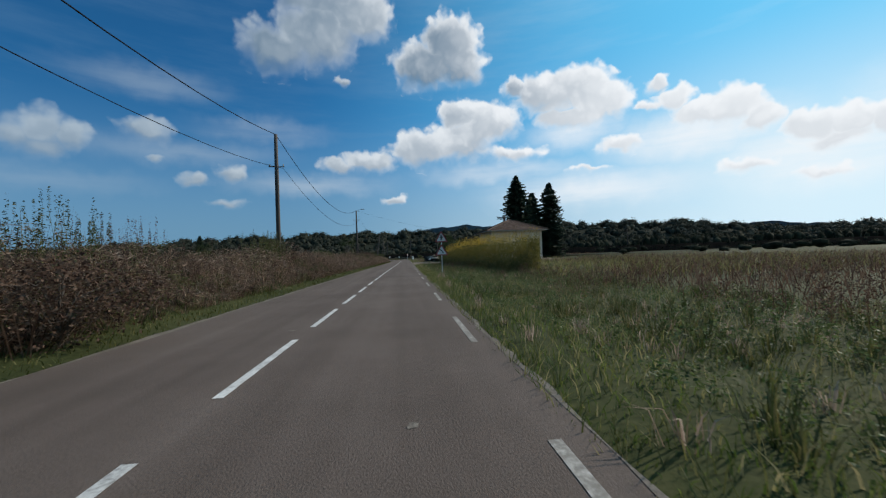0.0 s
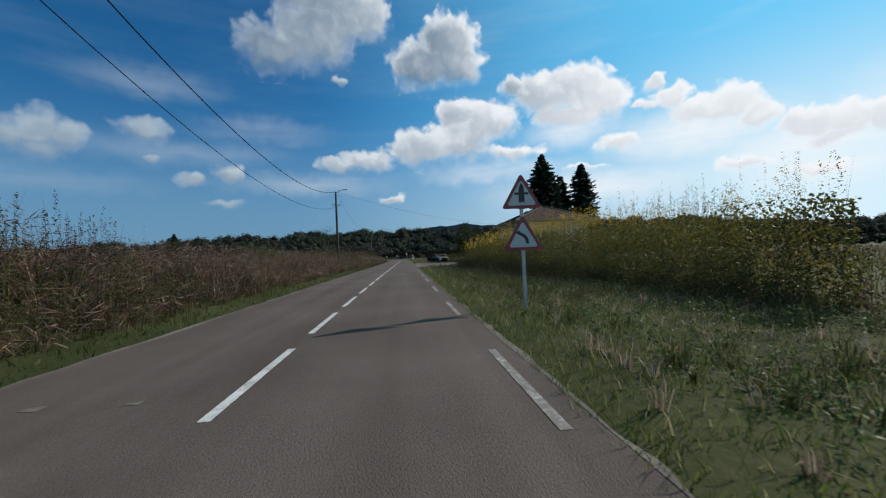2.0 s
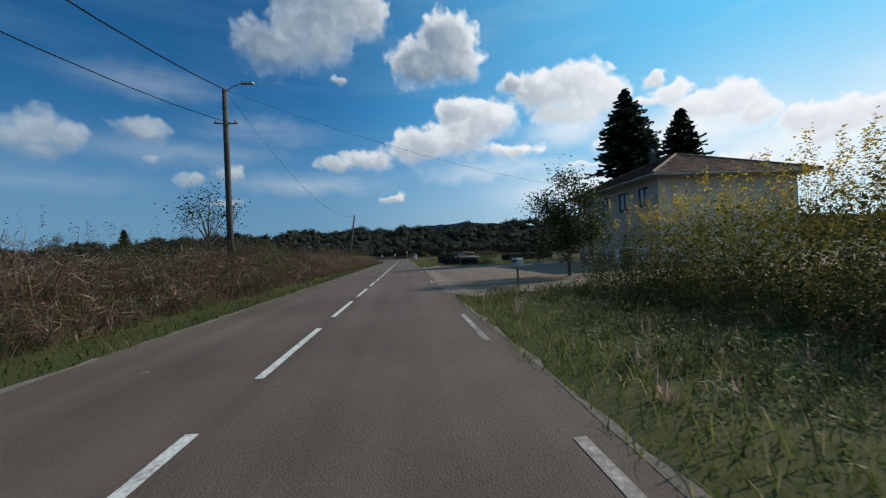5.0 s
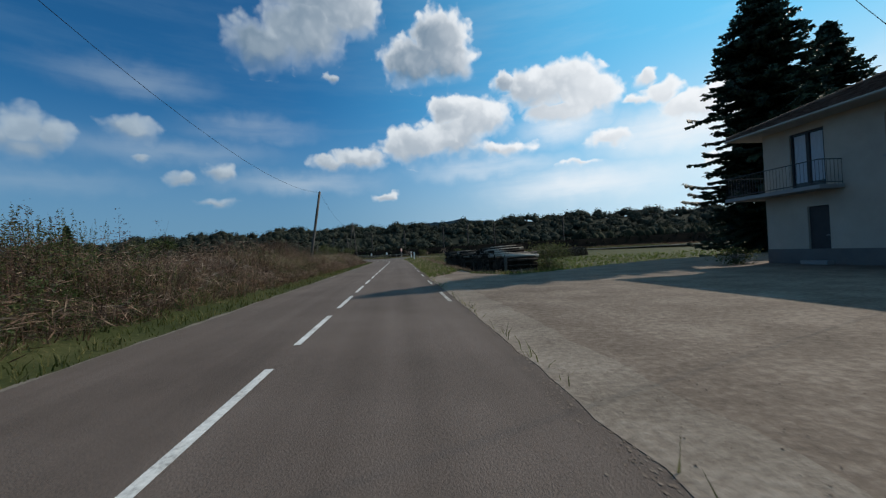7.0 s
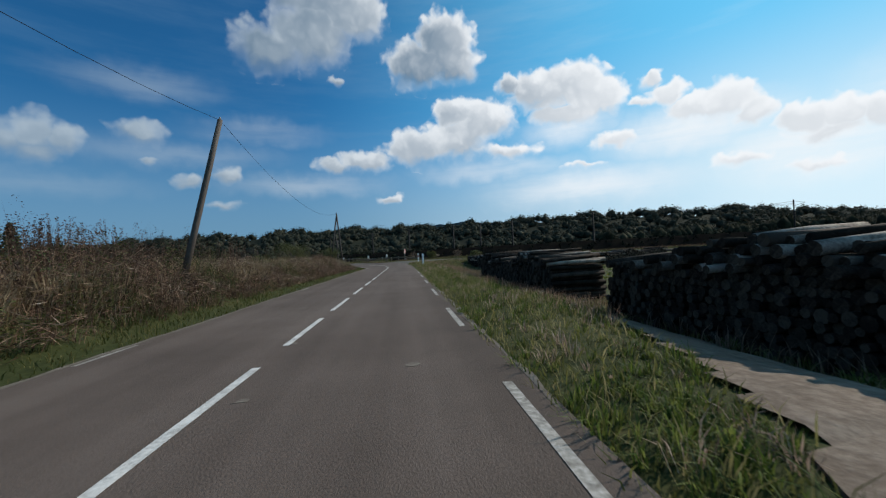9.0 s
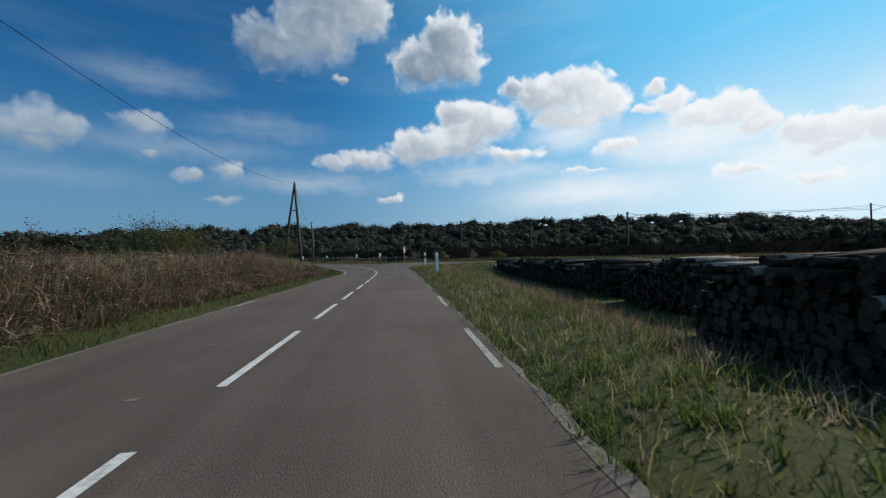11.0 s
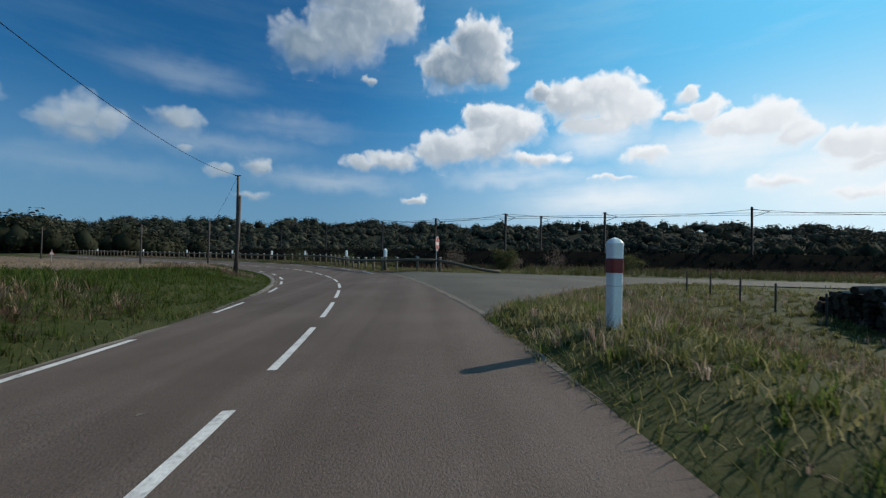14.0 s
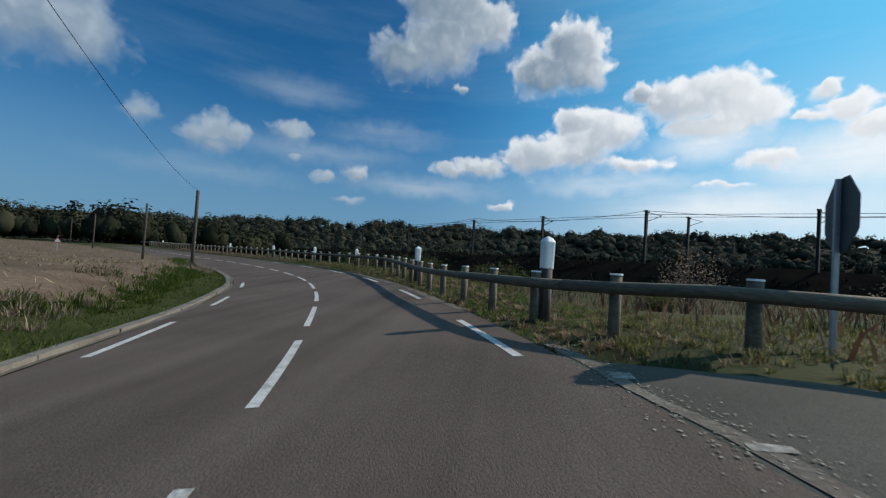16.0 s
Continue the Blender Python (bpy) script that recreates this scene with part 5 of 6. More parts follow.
quick("dry_grass", *tuft_mesh(on_ground(x, y), rng.uniform(.12, .34, len(x)), 20, .014, rng, .9), M_SEED, "pale seeding grass in the corner of the junction", "grass")
# bleached grass along the broken edge of the side road
q = rng.uniform(0, 1, 190)
x, y = np.interp(q, [0, .45, 1], [3.5, 5.6, 8.2]) + rng.normal(size=190) * .09 + .10, np.interp(q, [0, .45, 1], [156.7, 159.5, 162.3]) + rng.normal(size=190) * .09 - .08
quick("dry_grass", *tuft_mesh(on_ground(x, y), rng.uniform(.04, .13, 190), 18, .014, rng, 1.6), M_SEED, "bleached flattened grass along the broken edge of the side road", "grass")
for n, mt, name in ((2600, M_WEED, "low_weeds"), (2000, M_DRY, "low_dry_grass"), (1000, M_BROWN, "low_brown_weeds")):
    x, y = by_road(rng, n, -8, 158, -HALF - 1.15, -HALF - 3.4, .9)
    k = lump(x, y, .5, n * .003) > .30
    quick(name, *tuft_mesh(on_ground(x[k], y[k]), rng.uniform(.12, .5, k.sum()), 16, .015, rng, 1.3), mt, "low tangled growth at the foot of the bank", "plants")
# straw on the bank before the bend
x, y = by_road(rng, 1600, 98, 152, -HALF - 2.3, -HALF - 9, 1.0)
k = lump(x, y, .2, 44) > .34
x, y = x[k], y[k]
quick("dry_grass", *tuft_mesh(on_ground(x, y), rng.uniform(.5, 1.15, len(x)) * (1 - .5 * step(140, 156, y)), 34, .022, rng, 1.5), M_STRAW, "long golden straw bent over on the bank", "grass")
x, y = by_road(rng, 380, -6, 66, HALF_R + .4, HALF_R + 6.5)
quick("dry_grass", *tuft_mesh(on_ground(x, y), rng.uniform(.15, .42, len(x)), 18, .014, rng, .8), M_SEED, "pale tufts in the roadside grass", "grass")
x, y = by_road(rng, 1700, -6, 66, HALF_R + .8, HALF_R + 9)
k = lump(x, y, .3, 14) > .5
quick("undergrowth", *tuft_mesh(on_ground(x[k], y[k]), rng.uniform(.15, .5, k.sum()), 30, .016, rng, 1.0), M_WEED, "dark green tangled undergrowth", "plants")
x, y = scatter(rng, 520, 2.2, 12, 95.9, 98.6, clear)
quick("long_grass", *tuft_mesh(on_ground(x, y), rng.uniform(.08, .26, len(x)), 22, .013, rng, 1.2), M_LAWN, "ragged grass creeping over the end of the gravel", "grass")
x = rng.uniform(0, 1, 4200)
y = 66.5 + 30 * x
x = np.interp(y, [66.5, 74, 82, 90, 94.5, 97], [1.78, 1.90, 2.04, 2.12, 2.10, 2.40]) - .1 + rng.normal(size=len(y)) * .11
r = rng.uniform(.004, .014, len(x))
a = rng.uniform(0, 6.28, (len(x), 1)) + np.array([0, 1.3, 2.6, 3.7, 5.1])
v = np.stack([x[:, None] + np.cos(a) * r[:, None], y[:, None] + np.sin(a) * r[:, None] * 1.6, np.broadcast_to(rng.uniform(.0028, .0045, (len(x), 1)), a.shape)], 2).reshape(-1, 3)
i = np.arange(len(x))[:, None] * 5
quick("loose_grit", v, np.concatenate([i + [0, 1, 2], i + [0, 2, 3], i + [0, 3, 4]]), M_GRAVEL, "loose gravel spilled along the edge of the road", "grit")
# loose stones on the yard and along its edge
x, y = scatter(rng, 9000, 1.5, 12, 66, 97.5, lambda x, y: inside(x, y, YARD) & (rng.uniform(0, 1, len(x)) < np.clip(1.25 - x / 10, .15, 1)))
r = rng.uniform(.004, .013, len(x))
p = np.stack([x, y, np.full(len(x), .006)], 1)
o = np.array([(1, 0, 0), (-.5, .87, 0), (-.5, -.87, 0), (.1, .05, .8)])
i = np.arange(len(x))[:, None] * 4
quick("loose_stones", (p[:, None] + o[None] * (r[:, None, None] * rng.uniform(.6, 1.4, (len(x), 1, 3)))).reshape(-1, 3), np.concatenate([i + [0, 1, 3], i + [1, 2, 3], i + [2, 0, 3]]), M_GRAVEL, "loose stones scattered on the gravel", "stones")

# overgrown bank on the near side: dry grass, weeds, tall stalks
def rank(y):
    """1 where dark brambles and dead weeds rule the bank, 0 where straw does."""
    return np.clip(step(-8, -2, y) * (1 - step(11, 15, y)) * .75 + step(20, 25, y) * (1 - step(33, 38, y)) * .9 + step(63, 70, y) * (1 - step(84, 90, y)) + .55 * step(96, 99, y) * (1 - step(112, 116, y)), 0, 1)


for n, mt, name, label, wide, floor_h in ((5200, M_DRY, "dry_grass", "tall dry fawn grass in tufts on the roadside bank", .013, .30), (1900, M_BROWN, "withered_grass", "withered brown grass tufts on the bank", .014, .28), (700, M_GRASS, "long_grass", "long green grass tufts on the bank", .014, .25)):
    x, y = by_road(rng, n, -8, 153, -HALF - 1.25, -HALF - 9.5, 1.15)
    k = (lump(x, y, .22, n * .01) > (.18 if n > 1000 else .42)) & (rng.uniform(0, 1, len(x)) > (.62 * rank(y) if mt is M_DRY else 0))
    x, y = x[k], y[k]
    e = -HALF - station(x, y)[1]
    h = (floor_h + 1.50 * lump(x, y, .25, 7) * step(-.6, 2.6, e) * (1.16 - .16 * step(55, 70, y)) * (1 - .36 * step(106, 120, y)) * (1 - .5 * step(138, 153, y))) * rng.uniform(.6, 1.2, len(x))
    quick(name, *tuft_mesh(on_ground(x, y), h * .92, 18, wide * 1.25, rng, 2.1), mt, label, "grass")
    if mt is not M_GRASS:
        m_ = 8 if mt is M_DRY else 4
        x, y, h = np.repeat(x, m_), np.repeat(y, m_), np.repeat(h, m_)
        p = on_ground(x, y)
        p += rng.normal(size=p.shape) * (h * .26)[:, None] * [1, 1, .28]
        p[:, 2] += h * .80
        quick("seed_heads", *leaf_mesh(p, .06, rng, 1.6, .26), M_SEED if mt is M_DRY else M_DRY, "pale feathery seed heads over the dry grass", "grass")
x, y = by_road(rng, 22000, -8, 150, -HALF - 9, -HALF - 40)
quick("dry_grass", *blade_mesh(on_ground(x, y), rng.uniform(.4, 1.1, len(x)) * (.5 + lump(x, y, .15, 4)), rng.uniform(.03, .06, len(x)), .6, rng), M_DRY, "dry grass meadow behind the bank", "grass")


# matted dead stems that lie over one another in heaps
for n, mt, k0, label in ((36000, M_DRY, 7, "matted fawn stems bent over in heaps on the bank"), (36000, M_BROWN, 23, "matted dark brown stems on the bank"), (7000, M_SEED, 31, "bleached stems lying on top of the bank")):
    x, y = by_road(rng, n, -8, 146, -HALF - 1.0, -HALF - 8.0, 1.35)
    k = lump(x, y, .35, k0) > (.42 if mt is M_SEED else .32)
    x, y = x[k], y[k]
    e = -HALF - station(x, y)[1]
    top = (.25 + 1.45 * lump(x, y, .25, 7) * step(-.3, 2.2, e) * (1.16 - .16 * step(55, 70, y))) * (1 - .34 * step(108, 122, y)) * (1 - .5 * step(138, 146, y))
    p = on_ground(x, y)
    p[:, 2] += top * (1 if mt is M_SEED else np.sqrt(rng.uniform(.02, 1, len(x))))
    quick("matted_stems", *leaf_mesh(p, .34, rng, .55, .055), mt, label, "grass")


BUSHES = []


def weeds(rng, x, y, h, spread_r, per, leaf, mt, name, label, stalk=.02, low=.1, stuff=True):
    p = on_ground(x, y)
    stems = blade_mesh(p, h, np.full(len(p), stalk), .12, rng)
    u = rng.uniform(low, 1, (len(p), per))
    ang, r = rng.uniform(0, 2 * np.pi, (len(p), per)), np.sqrt(rng.uniform(0, 1, (len(p), per))) * spread_r[:, None] * (1.15 - u * .8)
    q = np.stack([p[:, None, 0] + np.cos(ang) * r, p[:, None, 1] + np.sin(ang) * r, p[:, None, 2] + h[:, None] * u], 2).reshape(-1, 3)
    return quick(name, *merge(stems, leaf_mesh(q, leaf, rng)), mt, label, "plants")


x, y = by_road(rng, 3000, -8, 148, -HALF - 1.7, -HALF - 7.0, 1.5)
k = lump(x, y, .3, 21) > .48
x, y = x[k], y[k]
weeds(rng, x, y, (.22 + .95 * lump(x, y, .4, 15)) * rng.uniform(.6, 1.1, len(x)), rng.uniform(.2, .5, len(x)), 44, .065, M_WEED, "roadside_weeds", "dark green weeds and brambles at the foot of the bank")
x, y = by_road(rng, 1500, -8, 148, -HALF - 3.0, -HALF - 9.5)
k = lump(x, y, .25, 51) > .52
x, y = x[k], y[k]
weeds(rng, x, y, (.6 + 1.25 * lump(x, y, .35, 25)) * rng.uniform(.7, 1.15, len(x)), rng.uniform(.15, .42, len(x)), 60, .055, M_BROWN, "withered_weeds", "withered reddish brown weeds on the bank")
x, y = by_road(rng, 330, -8, 148, -HALF - 3.5, -HALF - 10)
k = lump(x, y, .12, 33) > .45
x, y = x[k], y[k]
weeds(rng, x, y, rng.uniform(1.3, 2.4, len(x)), np.full(len(x), .10), 34, .05, M_BROWN, "tall_stalks", "tall dark seed stalks above the dry grass", .016, .5)
# stretches where brambles and dead weeds stand as dense as a hedge
for n, mt, seed_, hi, leaf, name, label in ((480, M_WEED, 3, 1.25, .075, "brambles", "dense dark brambles on the roadside bank"), (760, M_BROWN, 5, 1.6, .055, "dead_weeds", "dense dead reddish brown weeds on the bank"), (200, M_NETTLE, 9, 1.1, .06, "nettles", "yellowish green nettles among the brambles")):
    x, y = by_road(rng, n * 5, -8, 116, -HALF - 1.5, -HALF - 6.0, 1.25)
    k = (rng.uniform(0, 1, len(x)) < rank(y) * (.55 + .3 * step(64, 72, y))) & (lump(x, y, .45, seed_) > .34)
    x, y = x[k], y[k]
    e = -HALF - station(x, y)[1]
    weeds(rng, x, y, hi * (.42 + .58 * step(1.6, 3.6, e)) * (.55 + .6 * lump(x, y, .5, seed_ + 2)) * rng.uniform(.7, 1.15, len(x)) * (1 + .38 * step(64, 72, y)), rng.uniform(.22, .5, len(x)), 80, leaf, mt, name, label, .016, .03)
# tall clumps of willowherb that stand against the sky
for cx, cy, n in ((-9.6, 12.6, 60), (-11.2, 17.5, 34), (-8.6, 26.5, 60), (-9.2, 30.5, 40), (-11.4, 36.5, 30),  (-11.0, 88, 60), (-12.2, 91, 40), (-11.5, 104, 24), (-11.5, 127, 30)):
    x, y = cx + rng.normal(size=n) * .55, cy + rng.normal(size=n) * 1.1
    weeds(rng, x, y, rng.uniform(1.4, 2.7, n), np.full(n, .10), 74, .065, M_WEED if n > 35 else M_BROWN, "willowherb", "tall spiky willowherb stalks on the bank", .02, .35)
# dark plumes in a dense rank beside the leaning pole
for cy, n in ((105.6, 45), (108.4, 75), (111.2, 30)):
    x, y = -9.2 + rng.normal(size=n) * .55, cy + rng.normal(size=n) * .9
    weeds(rng, x, y, rng.uniform(1.5, 2.25, n), np.full(n, .09), 90, .055, M_BROWN, "dock_plumes", "dark reddish brown seed plumes standing above the bank", .016, .35)
for i in range(16):
    q = by_road(rng, 1, 2 + 9 * i, 10 + 9 * i, -HALF - 4.5, -HALF - 8.5)
    BUSHES.append((float(q[0][0]), float(q[1][0]), float(rng.uniform(1.1, 2.0))))

# right of the road at the start: rank green growth, then brown field
before = lambda x, y: clear(x, y) & ((y < 66) | (x > 33))
x, y = by_road(rng, 3200, -6, 66, HALF_R + .9, HALF_R + 8.5)
k = lump(x, y, .35, 41) > .33
weeds(rng, x[k], y[k], rng.uniform(.14, .46, k.sum()) * (.35 + 1.2 * lump(x[k], y[k], .55, 5)), rng.uniform(.2, .5, k.sum()), 34, .055, M_NETTLE, "nettles", "bright green low nettles beside the road", .008, .15)
weeds(rng, x[~k], y[~k], rng.uniform(.15, .55, (~k).sum()), rng.uniform(.2, .45, (~k).sum()), 36, .055, M_WEED, "undergrowth", "rank dark green undergrowth beside the road", .01, .1)
x, y = by_road(rng, 900, -6, 66, HALF_R + 3.2, HALF_R + 9)
k = lump(x, y, .28, 47) > .55
weeds(rng, x[k], y[k], rng.uniform(.4, .85, k.sum()), rng.uniform(.2, .5, k.sum()), 70, .05, M_BROWN, "dead_weeds", "dark withered weeds in the hollow by the road", .01, .05)
x, y = by_road(rng, 12000, -6, 66, HALF_R + 2.0, HALF_R + 9)
quick("rough_grass", *blade_mesh(on_ground(x, y), rng.uniform(.12, .45, len(x)), rng.uniform(.007, .015, len(x)), .8, rng), M_GRASS, "long tangled green grass", "grass")
x, y = scatter(rng, 40000, 8, 60, -5, 75, lambda x, y: ~((y > 27) & (x < 20)) & before(x, y) & (rng.uniform(0, 1, len(x)) < np.clip(1.3 - x / 50, .2, 1)))
quick("dry_field", *blade_mesh(on_ground(x, y), rng.uniform(.35, 1.15, len(x)) * (.55 + .6 * lump(x, y, .3, 27)), rng.uniform(.014, .034, len(x)), 1.0, rng), M_BROWN, "brown unmown field beyond the verge", "grass")
x, y = scatter(rng, 1100, 8, 45, -4, 28)
weeds(rng, x, y, rng.uniform(.4, 1.1, len(x)), rng.uniform(.2, .4, len(x)), 30, .08, M_BROWN, "field_weeds", "dark weeds in the brown field")

# coarse grass between the brown field and the stand of tall plants
x, y = scatter(rng, 11000, 8.5, 62, 18, 66, lambda x, y: before(x, y) & (rng.uniform(0, 1, len(x)) < np.clip(1.3 - x / 45, .2, 1)))
quick("rough_grass", *blade_mesh(on_ground(x, y), rng.uniform(.35, .85, len(x)), rng.uniform(.03, .07, len(x)), .8, rng), M_GRASS, "coarse mixed grass around the tall plants", "grass")

# tall flowering hedge plants
def front(y):
    return 9.3 + (6.4 - 9.3) * (y - 28.3) / 37.7


def depth(y):
    """How far the stand reaches back; its near end is slanted."""
    return np.clip(.5 + .42 * (y - 28.3), .5, 4.2)


def crest(y):
    return .55 + .20 * step(38, 45, y) - .72 * step(53, 65, y)


x, y = scatter(rng, 3300, 5, 16, 28.3, 66, lambda x, y: (x > front(y)) & (x < front(y) + depth(y)))
h = (2.25 + .75 * rng.uniform(0, 1, len(x)) ** 1.6) * (.92 + .16 * lump(x, y, .2, 9)) + crest(y)
tops = np.stack([x, y, h], 1)
weeds(rng, x, y, h, np.full(len(x), .15), 96, .052, M_LEAF, "tall_hedge_plants", "tall leafy flowering plants in a dense stand", .010, .04)
# broad shaded leaves fill the inside of the stand
y = 28.6 + 36.6 * rng.uniform(0, 1, 38000)
x = front(y) + .2 + (depth(y) - .3) * rng.uniform(0, 1, len(y))
p = on_ground(x, y)
p[:, 2] += rng.uniform(.02, 1, len(x)) * (1.98 + crest(y)) * (.78 + .36 * lump(x, y, .9, 61))
quick("inner_leaves", *leaf_mesh(p, .12, rng, .8, .6), M_LEAF, "broad leaves inside the stand of tall plants", "plants")
# the skirt of the stand: lower growth that leans out over the grass
x = rng.uniform(0, 1, 900)
y = 28.0 + 38 * x
x = front(y) + rng.normal(size=len(y)) * .35 - .15
weeds(rng, x, y, rng.uniform(.5, 1.7, len(x)), rng.uniform(.25, .5, len(x)), 60, .07, M_WEED, "hedge_skirt", "dark leafy growth along the foot of the stand", .008, .03)
# slender leafy spires that stand out above it
x, y = scatter(rng, 700, 5, 16, 28.3, 60, lambda x, y: (x > front(y) + .1) & (x < front(y) + depth(y)) & (lump(x, y, .5, 37) > .36))
h = rng.uniform(3.2, 4.2, len(x)) * (1 - .16 * step(44, 58, y))
weeds(rng, x, y, h, np.full(len(x), .075), 80, .042, M_LEAF, "leafy_spires", "slender leafy flower stalks above the stand", .014, .45)
# yellow heads, thickest at the end by the yard and over the near end
tops = tops[rng.integers(0, len(tops), 3600)]
tops = tops[rng.uniform(0, 1, len(tops)) < np.clip(step(36, 47, tops[:, 1]) + .22, 0, 1)]
p = on_ground(tops[:, 0], tops[:, 1])
p[:, 2] += tops[:, 2] - .35 * rng.uniform(0, 1, len(p)) ** 2
p = np.repeat(p, 5, 0) + rng.normal(size=(len(p) * 5, 3)) * [.05, .05, .09]
quick("yellow_flowers", *leaf_mesh(p, .05, rng, .4, .8), M_FLOWER, "small yellow flowers on top of the tall plants", "flowers")

# low growth around the timber yard, side road and bend
x, y = scatter(rng, 38000, 3, 60, 93, 166, lambda x, y: clear(x, y) & (rng.uniform(0, 1, len(x)) < np.clip(1.2 - x / 50, .1, 1)))
quick("meadow_grass", *blade_mesh(on_ground(x, y), rng.uniform(.06, .22, len(x)), rng.uniform(.02, .04, len(x)), .6, rng), M_GRASS, "short grass between the timber stacks", "grass")
x, y = scatter(rng, 18000, -14, 90, 172, 226, lambda x, y: clear(x, y) & (station(x, y)[1] > 6))
quick("rough_weeds", *blade_mesh(on_ground(x, y), rng.uniform(.25, .8, len(x)), rng.uniform(.03, .06, len(x)), .6, rng), M_BROWN, "rough brown weeds below the guard rail", "grass")
x, y = by_road(rng, 66000, 156, 200, -HALF - .28, -HALF - 8.5, 1.3)
k = ~inside(x, y, FIELD)
x, y = x[k], y[k]
quick("verge_grass", *blade_mesh(on_ground(x, y), rng.uniform(.05, .17, len(x)) * (.6 + .7 * lump(x, y, .5, 17)), rng.uniform(.008, .018, len(x)), .9, rng), M_SWARD, "short green grass on the inside of the bend", "grass")
x, y = scatter(rng, 14000, -120, -14, 146, 240, lambda x, y: inside(x, y, FIELD))
quick("stubble_stalks", *blade_mesh(on_ground(x, y, .1), rng.uniform(.04, .16, len(x)), rng.uniform(.03, .07, len(x)), 1.2, rng), M_STRAW, "pale cut stalks on the stubble field", "stubble")

x, y = scatter(rng, 7000, -45, -11, 163, 200, lambda x, y: inside(x, y, FIELD) & (rng.uniform(0, 1, len(x)) < np.clip(1.4 + x / 34, .2, 1)) & (lump(x, y, .35, 71) > .3))
quick("straw_litter", *blade_mesh(on_ground(x, y, .05), rng.uniform(.05, .20, len(x)), rng.uniform(.02, .05, len(x)), 2.2, rng), M_STRAW, "pale straw lying in streaks on the stubble", "straw")

# ---- trees ----
def spruce(x, y, h, r, seed, label):
    rng = np.random.default_rng(seed)
    th = base("spruce_tree", x, y, gz(x, y), label, "tree", "spruces")
    part("trunk", tube([(0, 0, -.2), (0, 0, h * .5), (0, 0, h * .97)], [.34, .2, .04], 8), M_BARK, th)
    vs, ts, k = [], [], 0
    z = 1.2
    while z < h - .15:
        f = 1 - z / h
        length = r * .80 * (1 - math.exp(-3.8 * f)) + .08
        nb = int(rng.integers(8, 12))
        a0, whorl = rng.uniform(0, 6.28), rng.uniform(.78, 1.10)
        for b in range(nb):
            a, ll = a0 + b * 6.283 / nb + rng.uniform(-.3, .3), length * whorl * rng.uniform(.55, 1.12)
            zb, dr = z + rng.uniform(-.45, .45), rng.uniform(.22, .62)
            d = np.array([np.cos(a), np.sin(a), 0])
            s = np.array([-d[1], d[0], 0])
            m = max(6, int(ll * 7))
            t = np.linspace(.08, 1, m)
            c = d * (t * ll)[:, None] + np.array([0, 0, 1]) * (zb + .08 * ll * t - dr * ll * t ** 2 + .26 * ll * t ** 4)[:, None]
            for sg_ in (-1, 1, 0):
                tw = (.38 + .45 * (1 - t) * min(1, ll / 2.5)) * rng.uniform(.5, 1.3, m)
                vec = (d * .75 + s * sg_ * .8) * tw[:, None] if sg_ else d * (tw * .7)[:, None]
                vec = vec + np.array([0, 0, 1]) * (-(.12 + .25 * rng.uniform(0, 1, m)) * tw)[:, None]
                perp = np.cross(vec, [0, 0, 1])
                perp /= np.linalg.norm(perp, axis=1, keepdims=True) + 1e-9
                wd = (.025 + .05 * rng.uniform(0, 1, m))[:, None]
                dn = np.array([0, 0, -1]) * (.24 * rng.uniform(.0, 1.3, m))[:, None]
                vs.append(np.stack([c, c + vec * .5 + perp * wd + dn, c + vec, c + vec * .5 - perp * wd + dn], 1).reshape(-1, 3))
                i = np.arange(m)[:, None] * 4 + k
                ts.append(np.concatenate([i + [0, 1, 2], i + [0, 2, 3]]))
                k += 4 * m
        z += .20 + .14 * f
    ob = quick("crown", np.concatenate(vs), np.concatenate(ts), M_SPRUCE, "", "", "")
    ob.parent = th


spruce(29.6, 102.5, 22.0, 6.4, 1, "tall dark spruce behind the house")
spruce(39.4, 105.5, 20.6, 5.6, 2, "tall dark spruce with a narrow top")
spruce(35.0, 106.5, 18.2, 4.8, 3, "smaller dark spruce between two taller ones")
spruce(-100, 212, 15.5, 3.6, 4, "lone dark spruce far across the meadow")


def leafy_tree(x, y, h, r, seed, label, leaves=2600, leaf=.16, mt=None, trunk=.14, clear_stem=.25, name="tree"):
    rng = np.random.default_rng(seed)
    th = base(name, x, y, gz(x, y), label, "tree")
    part("trunk", tube([(0, 0, -.1), (.05 * h * .2, .02, h * .3), (-.02 * h, .03 * h, h * .62)], [trunk, trunk * .75, trunk * .35], 8), M_BARK, th)
    hubs = []
    full = name == "bush"
    for k in range(26 if full else 13):
        a, u = rng.uniform(0, 6.28), rng.uniform(clear_stem + .1, .92)
        rr = r * math.sqrt(max(.08, 1 - ((u - .58) / .45) ** 2)) * rng.uniform(.5, .95)
        q = (math.cos(a) * rr, math.sin(a) * rr, h * u)
        part("limb", tube([(0, 0, h * (clear_stem + .25 * (u - clear_stem))), (q[0] * .5, q[1] * .5, q[2] * .85), q], [trunk * .4, trunk * .25, trunk * .08], 5), M_BARK, th)
        hubs.append(q)
    hubs.append((0, 0, h * .78))
    hubs = np.array(hubs)
    c = hubs[rng.integers(0, len(hubs), leaves)] + rng.normal(size=(leaves, 3)) * np.array([r * .22, r * .22, h * .065]) * (1.25 if full else 1)
    ob = quick("crown", *leaf_mesh(c, leaf, rng, .6, .6), mt or M_TREE, "", "", "")
    ob.parent = th
    return th


